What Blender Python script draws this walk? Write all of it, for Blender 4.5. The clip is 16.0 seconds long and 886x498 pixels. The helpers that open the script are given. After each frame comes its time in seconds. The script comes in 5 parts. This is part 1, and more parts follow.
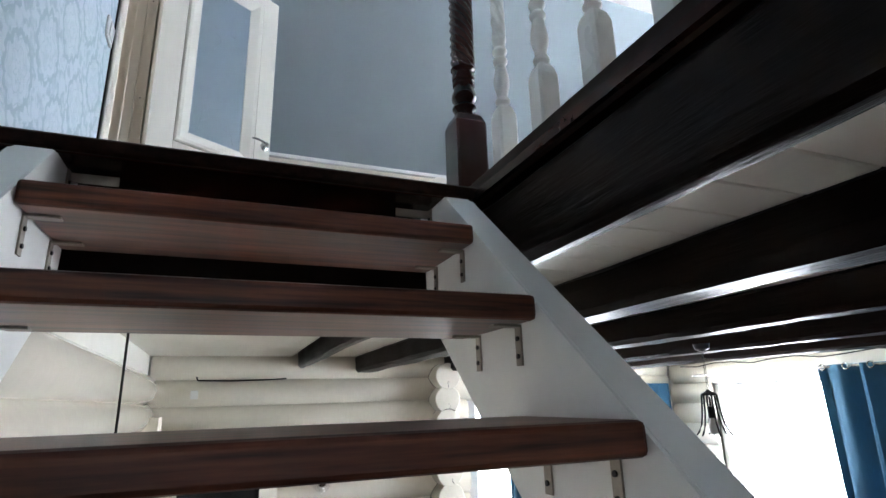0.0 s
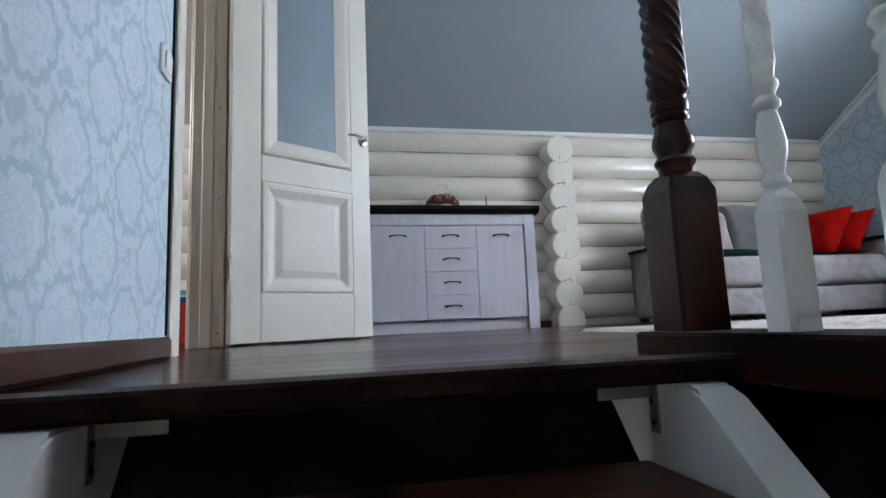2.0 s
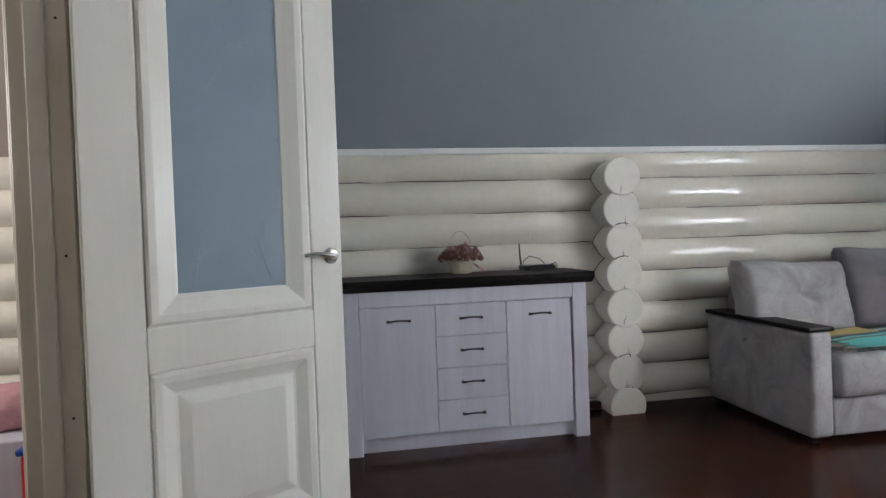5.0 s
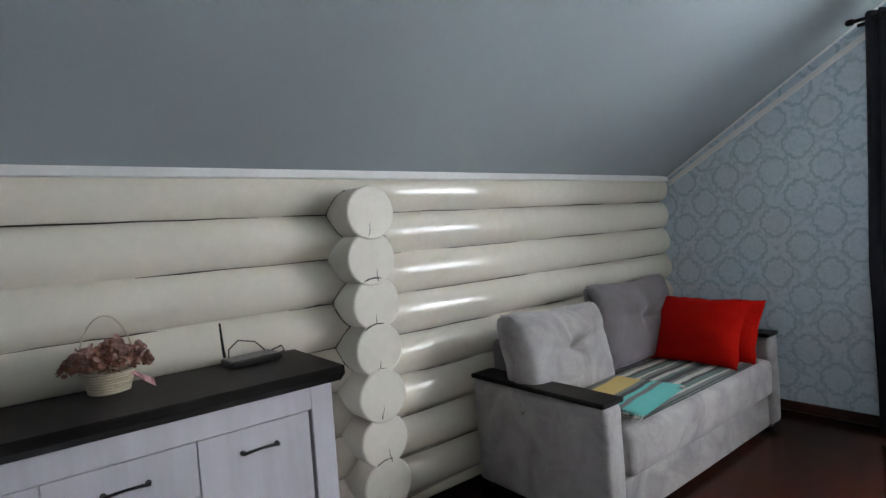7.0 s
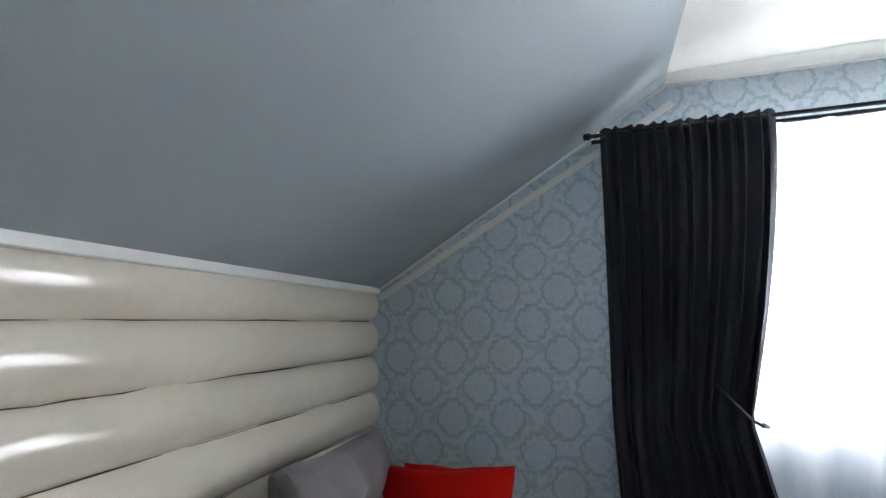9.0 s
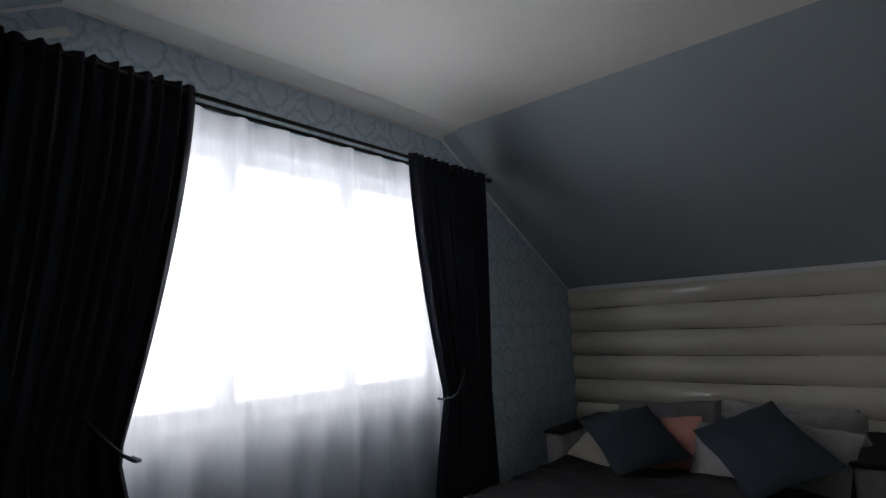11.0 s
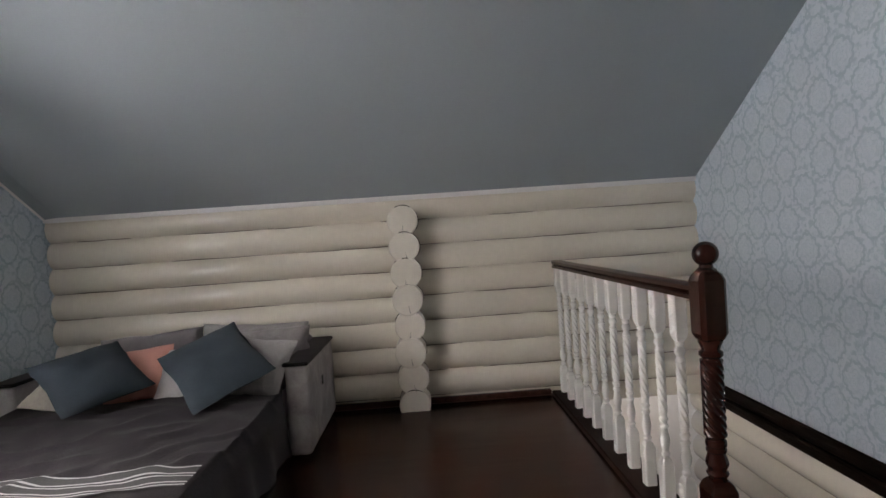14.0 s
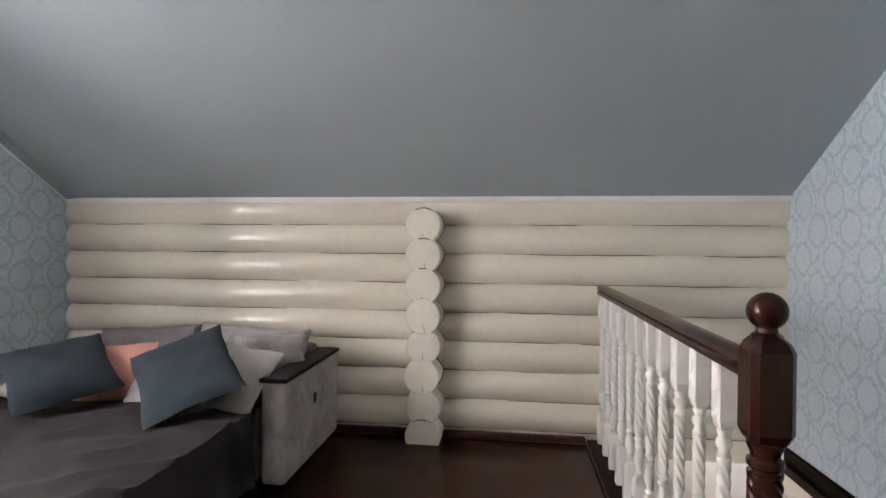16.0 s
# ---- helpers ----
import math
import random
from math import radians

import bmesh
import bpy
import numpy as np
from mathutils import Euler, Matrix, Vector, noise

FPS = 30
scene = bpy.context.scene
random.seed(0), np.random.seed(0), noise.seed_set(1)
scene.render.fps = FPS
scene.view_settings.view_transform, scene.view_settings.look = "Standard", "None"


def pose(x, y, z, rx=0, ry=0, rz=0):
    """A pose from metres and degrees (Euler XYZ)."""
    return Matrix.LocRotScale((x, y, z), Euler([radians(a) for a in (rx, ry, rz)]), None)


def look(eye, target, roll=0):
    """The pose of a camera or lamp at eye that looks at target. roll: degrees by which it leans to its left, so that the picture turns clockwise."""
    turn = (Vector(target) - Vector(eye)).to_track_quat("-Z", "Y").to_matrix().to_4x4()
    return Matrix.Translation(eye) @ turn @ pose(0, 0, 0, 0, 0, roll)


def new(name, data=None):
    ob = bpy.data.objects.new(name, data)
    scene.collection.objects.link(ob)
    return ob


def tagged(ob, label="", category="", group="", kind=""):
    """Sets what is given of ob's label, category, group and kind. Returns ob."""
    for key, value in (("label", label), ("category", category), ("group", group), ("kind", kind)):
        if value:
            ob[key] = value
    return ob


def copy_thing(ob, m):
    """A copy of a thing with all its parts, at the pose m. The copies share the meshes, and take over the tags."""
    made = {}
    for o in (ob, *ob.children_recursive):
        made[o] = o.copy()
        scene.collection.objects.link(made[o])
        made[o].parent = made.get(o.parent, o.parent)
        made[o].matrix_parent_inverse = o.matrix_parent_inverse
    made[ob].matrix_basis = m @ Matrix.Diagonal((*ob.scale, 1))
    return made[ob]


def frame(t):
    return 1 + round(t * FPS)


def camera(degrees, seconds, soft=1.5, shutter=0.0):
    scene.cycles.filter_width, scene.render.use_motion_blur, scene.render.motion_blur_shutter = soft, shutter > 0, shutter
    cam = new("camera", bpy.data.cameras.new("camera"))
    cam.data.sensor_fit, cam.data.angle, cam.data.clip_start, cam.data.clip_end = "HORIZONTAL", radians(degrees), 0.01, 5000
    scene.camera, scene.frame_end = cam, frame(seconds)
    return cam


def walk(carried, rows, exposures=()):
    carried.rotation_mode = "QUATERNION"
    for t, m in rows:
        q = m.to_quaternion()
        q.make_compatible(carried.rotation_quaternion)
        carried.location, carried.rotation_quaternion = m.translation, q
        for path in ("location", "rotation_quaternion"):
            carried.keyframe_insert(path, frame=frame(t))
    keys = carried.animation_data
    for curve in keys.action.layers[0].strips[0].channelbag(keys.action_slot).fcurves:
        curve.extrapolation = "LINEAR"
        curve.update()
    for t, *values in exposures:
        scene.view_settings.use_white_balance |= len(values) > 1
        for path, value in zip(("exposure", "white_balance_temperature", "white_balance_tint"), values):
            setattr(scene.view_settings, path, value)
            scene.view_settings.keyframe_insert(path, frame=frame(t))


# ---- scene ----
cam = camera(79.0, 16.0)
PATH = [
    (0, (0.464, 0.41, -0.483), (1.194, 2.192, 0.058), -1.6),
    (0.5, (0.443, 0.502, -0.36), (1.447, 2.188, 0.028), -2.4),
    (1, (0.427, 0.564, -0.206), (1.498, 2.221, 0.123), -2.4),
    (1.5, (0.456, 0.689, -0.073), (1.167, 2.529, 0.255), -2.5),
    (2, (0.449, 0.832, 0.067), (0.847, 2.773, 0.336), -2.4),
    (2.5, (0.457, 0.964, 0.234), (0.793, 2.928, 0.397), -1.6),
    (3, (0.512, 1.11, 0.386), (0.815, 3.083, 0.508), -1.4),
    (5.3, (0.694, 1.862, 1.1), (1.019, 3.835, 1.06), -2.4),
    (5.5, (0.699, 1.948, 1.149), (1.1, 3.907, 1.106), -3.2),
    (6, (0.721, 2.157, 1.256), (1.385, 4.043, 1.203), -5.3),
    (6.5, (0.833, 2.381, 1.255), (1.907, 4.067, 1.205), -5.6),
    (7, (1.045, 2.705, 1.253), (2.286, 4.273, 1.192), -4.1),
    (7.5, (1.218, 2.998, 1.28), (2.534, 4.503, 1.246), -3.9),
    (8, (1.444, 3.239, 1.3), (2.997, 4.492, 1.438), -1.6),
    (10.3, (2.491, 3.717, 1.33), (4.317, 2.938, 1.571), -2.4),
    (10.5, (2.52, 3.698, 1.313), (4.223, 2.683, 1.574), -2.4),
    (11, (2.556, 3.648, 1.27), (3.851, 2.151, 1.555), -2.5),
    (11.5, (2.514, 3.716, 1.261), (3.247, 1.878, 1.556), -2.5),
    (12, (2.448, 3.757, 1.28), (2.839, 1.813, 1.539), -3.2),
    (12.5, (2.373, 3.774, 1.3), (2.659, 1.798, 1.421), -5.4),
    (13, (2.222, 3.696, 1.275), (2.338, 1.7, 1.316), -5.9),
    (13.5, (2.061, 3.646, 1.222), (2.033, 1.646, 1.209), -5.2),
    (14, (2.025, 3.504, 1.216), (1.961, 1.506, 1.173), -3.9),
    (14.5, (2.029, 3.313, 1.245), (1.921, 1.316, 1.191), -3.9),
    (15, (2.038, 3.205, 1.255), (1.994, 1.206, 1.204), -2.1),
    (15.5, (1.879, 3.09, 1.249), (1.938, 1.091, 1.222), -0.9),
    (16, (1.653, 2.988, 1.249), (1.896, 1.003, 1.225), 0.4),
]
walk(cam, [(t, look(eye, target, roll)) for t, eye, target, roll in PATH],
     exposures=[(0.0, 0.65, 6000, 11), (1.2, 0.55, 5900, 10), (2.0, 0.35, 5900, 11), (3.0, 0.45, 5900, 11), (5.5, 0.0, 6400, 13),
                (6.5, 0.1, 6400, 12), (8.0, 0.25, 6400, 12), (10.3, -1.25, 6500, 15), (10.5, -1.6, 6500, 15), (11.0, -2.5, 6500, 16), (11.7, -3.05, 6700, 18),
                (12.2, -3.0, 6950, 20), (12.5, -2.5, 7000, 20), (13.0, -1.35, 7150, 20), (13.5, -0.9, 7250, 20),
                (14.0, -0.4, 7250, 21), (14.5, -0.2, 7350, 21), (15.0, 0.1, 7300, 21), (16.0, 0.28, 7250, 21)])

# ---- world and large lights ----
world = bpy.data.worlds.new("overcast_sky")
scene.world = world
world.use_nodes = True
wn = world.node_tree
sky = wn.nodes.new("ShaderNodeTexSky")
sky.sky_type = "NISHITA"
sky.sun_disc = False
sky.sun_elevation = radians(42)
sky.sun_rotation = radians(75)
wn.links.new(sky.outputs[0], wn.nodes["Background"].inputs[0])
wn.nodes["Background"].inputs[1].default_value = 0.12


def area_light(name, eye, target, width, height, power, color=(1, 1, 1)):
    data = bpy.data.lights.new(name, "AREA")
    data.shape, data.size, data.size_y, data.energy, data.color = "RECTANGLE", width, height, power, color
    ob = new(name, data)
    ob.matrix_world = look(eye, target)
    return ob


sun = new("sun", bpy.data.lights.new("sun", "SUN"))
sun.data.energy, sun.data.angle, sun.data.color = 1.0, radians(12), (1, 0.96, 0.9)
sun.matrix_world = look((20, 6, 18), (0, 2, 0))
area_light("daylight_attic_window", (5.4, 2.2, 1.9), (4.0, 2.2, 1.9), 6.6, 2.8, 1310, (0.97, 0.99, 1.0))
area_light("daylight_lower_east", (5.4, 3.0, -1.2), (4.0, 3.0, -1.2), 3.8, 2.1, 280, (0.97, 0.99, 1.0))
area_light("daylight_lower_north", (3.3, 5.6, -1.1), (3.3, 4.0, -1.1), 2.8, 2.0, 200, (0.97, 0.99, 1.0))
# added fill lamp: the side room has no window of its own
area_light("fill_light_side_room", (-2.6, 3.6, 1.5), (-1.0, 3.6, 1.2), 1.2, 1.2, 85, (1.0, 0.97, 0.92))


# ---- helpers for building ----
def thing(name, label, category, group="", kind="", at=(0, 0, 0), rz=0.0):
    ob = new(name)
    ob.empty_display_size = 0.1
    ob.matrix_world = pose(at[0], at[1], at[2], 0, 0, rz)
    return tagged(ob, label, category, group, kind)


def mesh_object(name, bm, material, smooth=False):
    me = bpy.data.meshes.new(name)
    bmesh.ops.recalc_face_normals(bm, faces=bm.faces[:])
    bm.to_mesh(me)
    bm.free()
    if smooth:
        for p in me.polygons:
            p.use_smooth = True
        me.set_sharp_from_angle(angle=radians(38))
    me.materials.append(material)
    return new(name, me)


def part(name, bm, material, parent, label="", smooth=False):
    ob = mesh_object(name, bm, material, smooth)
    ob.parent = parent
    if label:
        ob["label"] = label
    return ob


def whole(name, bm, material, label, category, group="", kind="", smooth=False):
    return tagged(mesh_object(name, bm, material, smooth), label, category, group, kind)


def box(bm, lo, hi, bevel=0.0, seg=1, m=None):
    vs = [bm.verts.new((x, y, z)) for x in (lo[0], hi[0]) for y in (lo[1], hi[1]) for z in (lo[2], hi[2])]
    fs = [bm.faces.new([vs[i] for i in q]) for q in
          ((0, 1, 3, 2), (4, 6, 7, 5), (0, 4, 5, 1), (2, 3, 7, 6), (0, 2, 6, 4), (1, 5, 7, 3))]
    out = vs
    if bevel > 0:
        es = list({e for f in fs for e in f.edges})
        r = bmesh.ops.bevel(bm, geom=es, offset=bevel, segments=seg, affect="EDGES", profile=0.5)
        out = list({v for f in r["faces"] for v in f.verts} | {v for v in vs if v.is_valid})
    if m is not None:
        bmesh.ops.transform(bm, matrix=m, verts=out)
    return out


def boxbm(lo, hi, bevel=0.0, seg=1, m=None):
    bm = bmesh.new()
    box(bm, lo, hi, bevel, seg, m)
    return bm


def prism(bm, pts, a0, a1, axis="x"):
    """A polygon of 2D points pushed along an axis."""
    def at(p, a):
        return {"x": (a, p[0], p[1]), "y": (p[0], a, p[1]), "z": (p[0], p[1], a)}[axis]
    lo = [bm.verts.new(at(p, a0)) for p in pts]
    hi = [bm.verts.new(at(p, a1)) for p in pts]
    bm.faces.new(lo)
    bm.faces.new(hi[::-1])
    n = len(pts)
    for i in range(n):
        bm.faces.new((lo[i], hi[i], hi[(i + 1) % n], lo[(i + 1) % n]))
    return lo + hi


def lathe(bm, profile, seg=20, m=None, squash=None):
    rings = []
    for r, z in profile:
        rings.append([bm.verts.new((r * math.cos(2 * math.pi * i / seg), r * math.sin(2 * math.pi * i / seg), z))
                      for i in range(seg)])
    for a, b in zip(rings, rings[1:]):
        for i in range(seg):
            bm.faces.new((a[i], a[(i + 1) % seg], b[(i + 1) % seg], b[i]))
    bm.faces.new(rings[0][::-1])
    bm.faces.new(rings[-1])
    vs = [v for r in rings for v in r]
    if m is not None:
        bmesh.ops.transform(bm, matrix=m, verts=vs)
    return vs


def tube(bm, pts, r, seg=8, closed=False):
    pts = [Vector(p) for p in pts]
    n = len(pts)
    rings = []
    for i, p in enumerate(pts):
        a = pts[(i - 1) % n] if closed or i > 0 else p
        b = pts[(i + 1) % n] if closed or i < n - 1 else p
        d = (b - a).normalized()
        up = Vector((0, 0, 1)) if abs(d.z) < 0.9 else Vector((1, 0, 0))
        u = d.cross(up).normalized()
        w = d.cross(u)
        rr = r[i] if isinstance(r, (list, tuple)) else r
        rings.append([bm.verts.new(p + rr * (math.cos(2 * math.pi * k / seg) * u + math.sin(2 * math.pi * k / seg) * w))
                      for k in range(seg)])
    for i in range(n if closed else n - 1):
        a, b = rings[i], rings[(i + 1) % n]
        for k in range(seg):
            bm.faces.new((a[k], a[(k + 1) % seg], b[(k + 1) % seg], b[k]))
    if not closed:
        bm.faces.new(rings[0][::-1])
        bm.faces.new(rings[-1])


def grid(bm, nu, nv, fn):
    vs = [[bm.verts.new(fn(i / nu, j / nv)) for j in range(nv + 1)] for i in range(nu + 1)]
    for i in range(nu):
        for j in range(nv):
            bm.faces.new((vs[i][j], vs[i + 1][j], vs[i + 1][j + 1], vs[i][j + 1]))
    return vs


# ---- materials ----
def nodes_of(name):
    m = bpy.data.materials.new(name)
    m.use_nodes = True
    t = m.node_tree
    return m, t, t.nodes["Principled BSDF"]


def add(t, kind, **kw):
    n = t.nodes.new(kind)
    for k, v in kw.items():
        n.inputs[k].default_value = v
    return n


def math_node(t, op, a, b=None, clamp=False):
    n = t.nodes.new("ShaderNodeMath")
    n.operation = op
    n.use_clamp = clamp
    for i, v in enumerate((a, b)):
        if v is None:
            continue
        if isinstance(v, (int, float)):
            n.inputs[i].default_value = v
        else:
            t.links.new(v, n.inputs[i])
    return n.outputs[0]


def mix_color(t, fac, a, b, mode="MIX"):
    n = t.nodes.new("ShaderNodeMix")
    n.data_type, n.blend_type = "RGBA", mode
    for i, v in ((0, fac), (6, a), (7, b)):
        if isinstance(v, (int, float)):
            n.inputs[i].default_value = v
        elif isinstance(v, tuple):
            n.inputs[i].default_value = (*v, 1.0)
        else:
            t.links.new(v, n.inputs[i])
    return n.outputs[2]


def coords(t, stretch=(1, 1, 1), local=False):
    tc = t.nodes.new("ShaderNodeTexCoord")
    geo = t.nodes.new("ShaderNodeNewGeometry")
    mp = t.nodes.new("ShaderNodeMapping")
    mp.inputs["Scale"].default_value = stretch
    t.links.new(tc.outputs["Object"] if local else geo.outputs["Position"], mp.inputs["Vector"])
    return mp.outputs[0]


def surface(name, color, rough=0.5, vary=0.12, grain=(30, 30, 30), grain_scale=1.0, blotch=1.5, bump=0.15,
            dist=0.002, metal=0.0, rough_vary=0.08, tint=None, local=False, sheen=0.0, coat=0.0, spec=0.5, crisp=1.7):
    """A surface with fine grain, broad blotches and a fine relief."""
    m, t, p = nodes_of(name)
    fine = add(t, "ShaderNodeTexNoise", Scale=grain_scale, Detail=5.0, Roughness=0.6)
    t.links.new(coords(t, grain, local), fine.inputs["Vector"])
    broad = add(t, "ShaderNodeTexNoise", Scale=blotch, Detail=3.0)
    t.links.new(coords(t, (1, 1, 1), local), broad.inputs["Vector"])
    dark = tuple(c * (1 - vary) for c in color)
    light = tuple(min(1, c * (1 + vary)) for c in color)
    strong = math_node(t, "ADD", math_node(t, "MULTIPLY", math_node(t, "SUBTRACT", fine.outputs[0], 0.5), crisp), 0.5, clamp=True)
    c1 = mix_color(t, strong, dark, light)
    c2 = mix_color(t, math_node(t, "MULTIPLY", broad.outputs[0], 0.5), c1, tint or tuple(c * (1 - vary * 1.5) for c in color))
    t.links.new(c2, p.inputs["Base Color"])
    r = math_node(t, "ADD", math_node(t, "MULTIPLY", broad.outputs[0], rough_vary * 2), rough - rough_vary, clamp=True)
    t.links.new(r, p.inputs["Roughness"])
    p.inputs["Metallic"].default_value = metal
    p.inputs["Sheen Weight"].default_value = sheen
    p.inputs["Specular IOR Level"].default_value = spec
    p.inputs["Coat Weight"].default_value = coat
    if bump:
        b = add(t, "ShaderNodeBump", Strength=bump, Distance=dist)
        t.links.new(fine.outputs[0], b.inputs["Height"])
        t.links.new(b.outputs[0], p.inputs["Normal"])
    return m


def wallpaper(name, ground, motif, phase, leafy=0.0):
    """Damask: staggered lobed medallions, each inside a dark scalloped ring, with leafy sprays between."""
    m, t, p = nodes_of(name)
    geo = t.nodes.new("ShaderNodeNewGeometry")
    sep = t.nodes.new("ShaderNodeSeparateXYZ")
    wob = add(t, "ShaderNodeTexNoise", Scale=30.0, Detail=4.0)
    t.links.new(geo.outputs["Position"], wob.inputs["Vector"])
    t.links.new(geo.outputs["Position"], sep.inputs[0])
    W, HGT = 0.283, 0.312
    u0 = math_node(t, "ADD", math_node(t, "DIVIDE", sep.outputs["Y"], W), 50.5 - phase / W)
    v0 = math_node(t, "ADD", math_node(t, "DIVIDE", sep.outputs["Z"], HGT), 50.5 - 1.327 / HGT)
    jig = math_node(t, "MULTIPLY", math_node(t, "SUBTRACT", wob.outputs[0], 0.5), 0.13)

    def medallion(shift):
        u = math_node(t, "SUBTRACT", math_node(t, "FRACT", math_node(t, "ADD", u0, shift)), 0.5)
        v = math_node(t, "SUBTRACT", math_node(t, "FRACT", math_node(t, "ADD", v0, shift)), 0.5)
        r = math_node(t, "SQRT", math_node(t, "ADD", math_node(t, "MULTIPLY", u, u), math_node(t, "MULTIPLY", v, v)))
        r = math_node(t, "ADD", r, jig)
        th = math_node(t, "ARCTAN2", v, u)
        lobe = math_node(t, "MULTIPLY", math_node(t, "ABSOLUTE", math_node(t, "SINE", math_node(t, "MULTIPLY", th, 6.0))), 0.035)
        lobe2 = math_node(t, "MULTIPLY", math_node(t, "COSINE", math_node(t, "MULTIPLY", th, 4.0)), 0.012)
        edge = math_node(t, "ADD", math_node(t, "ADD", lobe, lobe2), 0.232)
        d = math_node(t, "SUBTRACT", r, edge)
        disc = math_node(t, "LESS_THAN", d, 0.0)
        vein = math_node(t, "LESS_THAN", math_node(t, "SINE", math_node(t, "ADD", math_node(t, "MULTIPLY", r, 70.0),
                         math_node(t, "MULTIPLY", math_node(t, "COSINE", math_node(t, "MULTIPLY", th, 6.0)), 1.6))), -0.86)
        ringw = math_node(t, "MULTIPLY", math_node(t, "GREATER_THAN", d, 0.0), math_node(t, "LESS_THAN", d, 0.05))
        return disc, ringw, math_node(t, "MULTIPLY", disc, vein)
    d1, r1, v1 = medallion(0.0)
    d2, r2, v2 = medallion(0.5)
    disc = math_node(t, "MAXIMUM", d1, d2)
    ring = math_node(t, "MULTIPLY", math_node(t, "MAXIMUM", r1, r2), math_node(t, "SUBTRACT", 1.0, disc))
    vein = math_node(t, "MAXIMUM", v1, v2)
    spray = add(t, "ShaderNodeTexNoise", Scale=30.0 + 8 * leafy, Detail=2.5, Distortion=1.4 * leafy)
    gaps = math_node(t, "GREATER_THAN", wob.outputs[0], 0.62 * leafy)
    ring = math_node(t, "MULTIPLY", ring, gaps)
    t.links.new(geo.outputs["Position"], spray.inputs["Vector"])
    soft_leaf = math_node(t, "MULTIPLY", math_node(t, "SUBTRACT", spray.outputs[0], 0.47), 7.0, clamp=True)
    leaf = math_node(t, "MULTIPLY", soft_leaf, math_node(t, "SUBTRACT", 1.0, math_node(t, "MULTIPLY", disc, 0.6)))
    dark = math_node(t, "MAXIMUM", math_node(t, "MULTIPLY", ring, 0.72 - 0.2 * leafy), math_node(t, "MAXIMUM", math_node(t, "MULTIPLY", vein, 0.38), math_node(t, "MULTIPLY", leaf, 0.55)))
    soft = add(t, "ShaderNodeTexNoise", Scale=4.0, Detail=2.0)
    t.links.new(geo.outputs["Position"], soft.inputs["Vector"])
    fine = add(t, "ShaderNodeTexNoise", Scale=260.0, Detail=2.0)
    t.links.new(geo.outputs["Position"], fine.inputs["Vector"])
    c = mix_color(t, dark, motif, ground)
    c = mix_color(t, math_node(t, "MULTIPLY", fine.outputs[0], 0.15), c, (0.8, 0.84, 0.86))
    c = mix_color(t, math_node(t, "MULTIPLY", soft.outputs[0], 0.12), c, ground)
    t.links.new(c, p.inputs["Base Color"])
    t.links.new(math_node(t, "SUBTRACT", 0.62, math_node(t, "MULTIPLY", disc, 0.12)), p.inputs["Roughness"])
    b = add(t, "ShaderNodeBump", Strength=0.25, Distance=0.0015)
    t.links.new(math_node(t, "ADD", math_node(t, "SUBTRACT", 1.0, dark), math_node(t, "MULTIPLY", fine.outputs[0], 0.5)), b.inputs["Height"])
    t.links.new(b.outputs[0], p.inputs["Normal"])
    return m


def see_through(name, color, alpha, rough=0.9):
    """Thin woven cloth that lets light through."""
    m, t, p = nodes_of(name)
    out = t.nodes["Material Output"]
    weave = add(t, "ShaderNodeTexNoise", Scale=60.0, Detail=3.0)
    t.links.new(coords(t, (1, 1, 0.2)), weave.inputs["Vector"])
    tr = add(t, "ShaderNodeBsdfTransparent")
    tl = add(t, "ShaderNodeBsdfTranslucent")
    tl.inputs["Color"].default_value = (*color, 1)
    df = add(t, "ShaderNodeBsdfDiffuse")
    df.inputs["Color"].default_value = (*color, 1)
    m1 = t.nodes.new("ShaderNodeMixShader")
    m1.inputs[0].default_value = 0.3
    t.links.new(tl.outputs[0], m1.inputs[1])
    t.links.new(df.outputs[0], m1.inputs[2])
    m2 = t.nodes.new("ShaderNodeMixShader")
    t.links.new(math_node(t, "ADD", math_node(t, "MULTIPLY", weave.outputs[0], 0.1), alpha - 0.05, clamp=True), m2.inputs[0])
    t.links.new(tr.outputs[0], m2.inputs[1])
    t.links.new(m1.outputs[0], m2.inputs[2])
    t.links.new(m2.outputs[0], out.inputs["Surface"])
    return m


LOG = surface("cream_log_paint", (0.765, 0.715, 0.615), 0.12, 0.05, (4, 4, 4), 6.0, 2.2, 0.08, 0.002, rough_vary=0.05, coat=0.3)
LOG_END = surface("cream_log_end_paint", (0.78, 0.74, 0.65), 0.42, 0.06, (25, 25, 25), 1.0, 4.0, 0.35, 0.003)
CRACK = surface("dark_crack", (0.05, 0.035, 0.025), 0.9, 0.4, (40, 40, 40))
SLOPE = surface("blue_grey_ceiling_paint", (0.315, 0.368, 0.39), 0.6, 0.04, (60, 60, 60), 2.0, 0.8, 0.12, 0.001)
CEIL = surface("white_ceiling_paint", (0.80, 0.80, 0.76), 0.6, 0.03, (50, 50, 50), 2.0, 0.8, 0.08, 0.001)
TRIM = surface("white_trim_paint", (0.78, 0.78, 0.76), 0.4, 0.04, (30, 30, 30), 1.0, 2.0, 0.08, 0.001)
PAPER_W = wallpaper("blue_damask_paper_stair", (0.265, 0.41, 0.48), (0.60, 0.69, 0.765), 0.43, 0.5)
PAPER_E = wallpaper("blue_damask_paper_gable", (0.265, 0.395, 0.455), (0.56, 0.65, 0.715), 3.89)
FLOOR, fl_, fp_ = nodes_of("dark_brown_floor")
grain_f = add(fl_, "ShaderNodeTexNoise", Scale=1.0, Detail=6.0, Roughness=0.6)
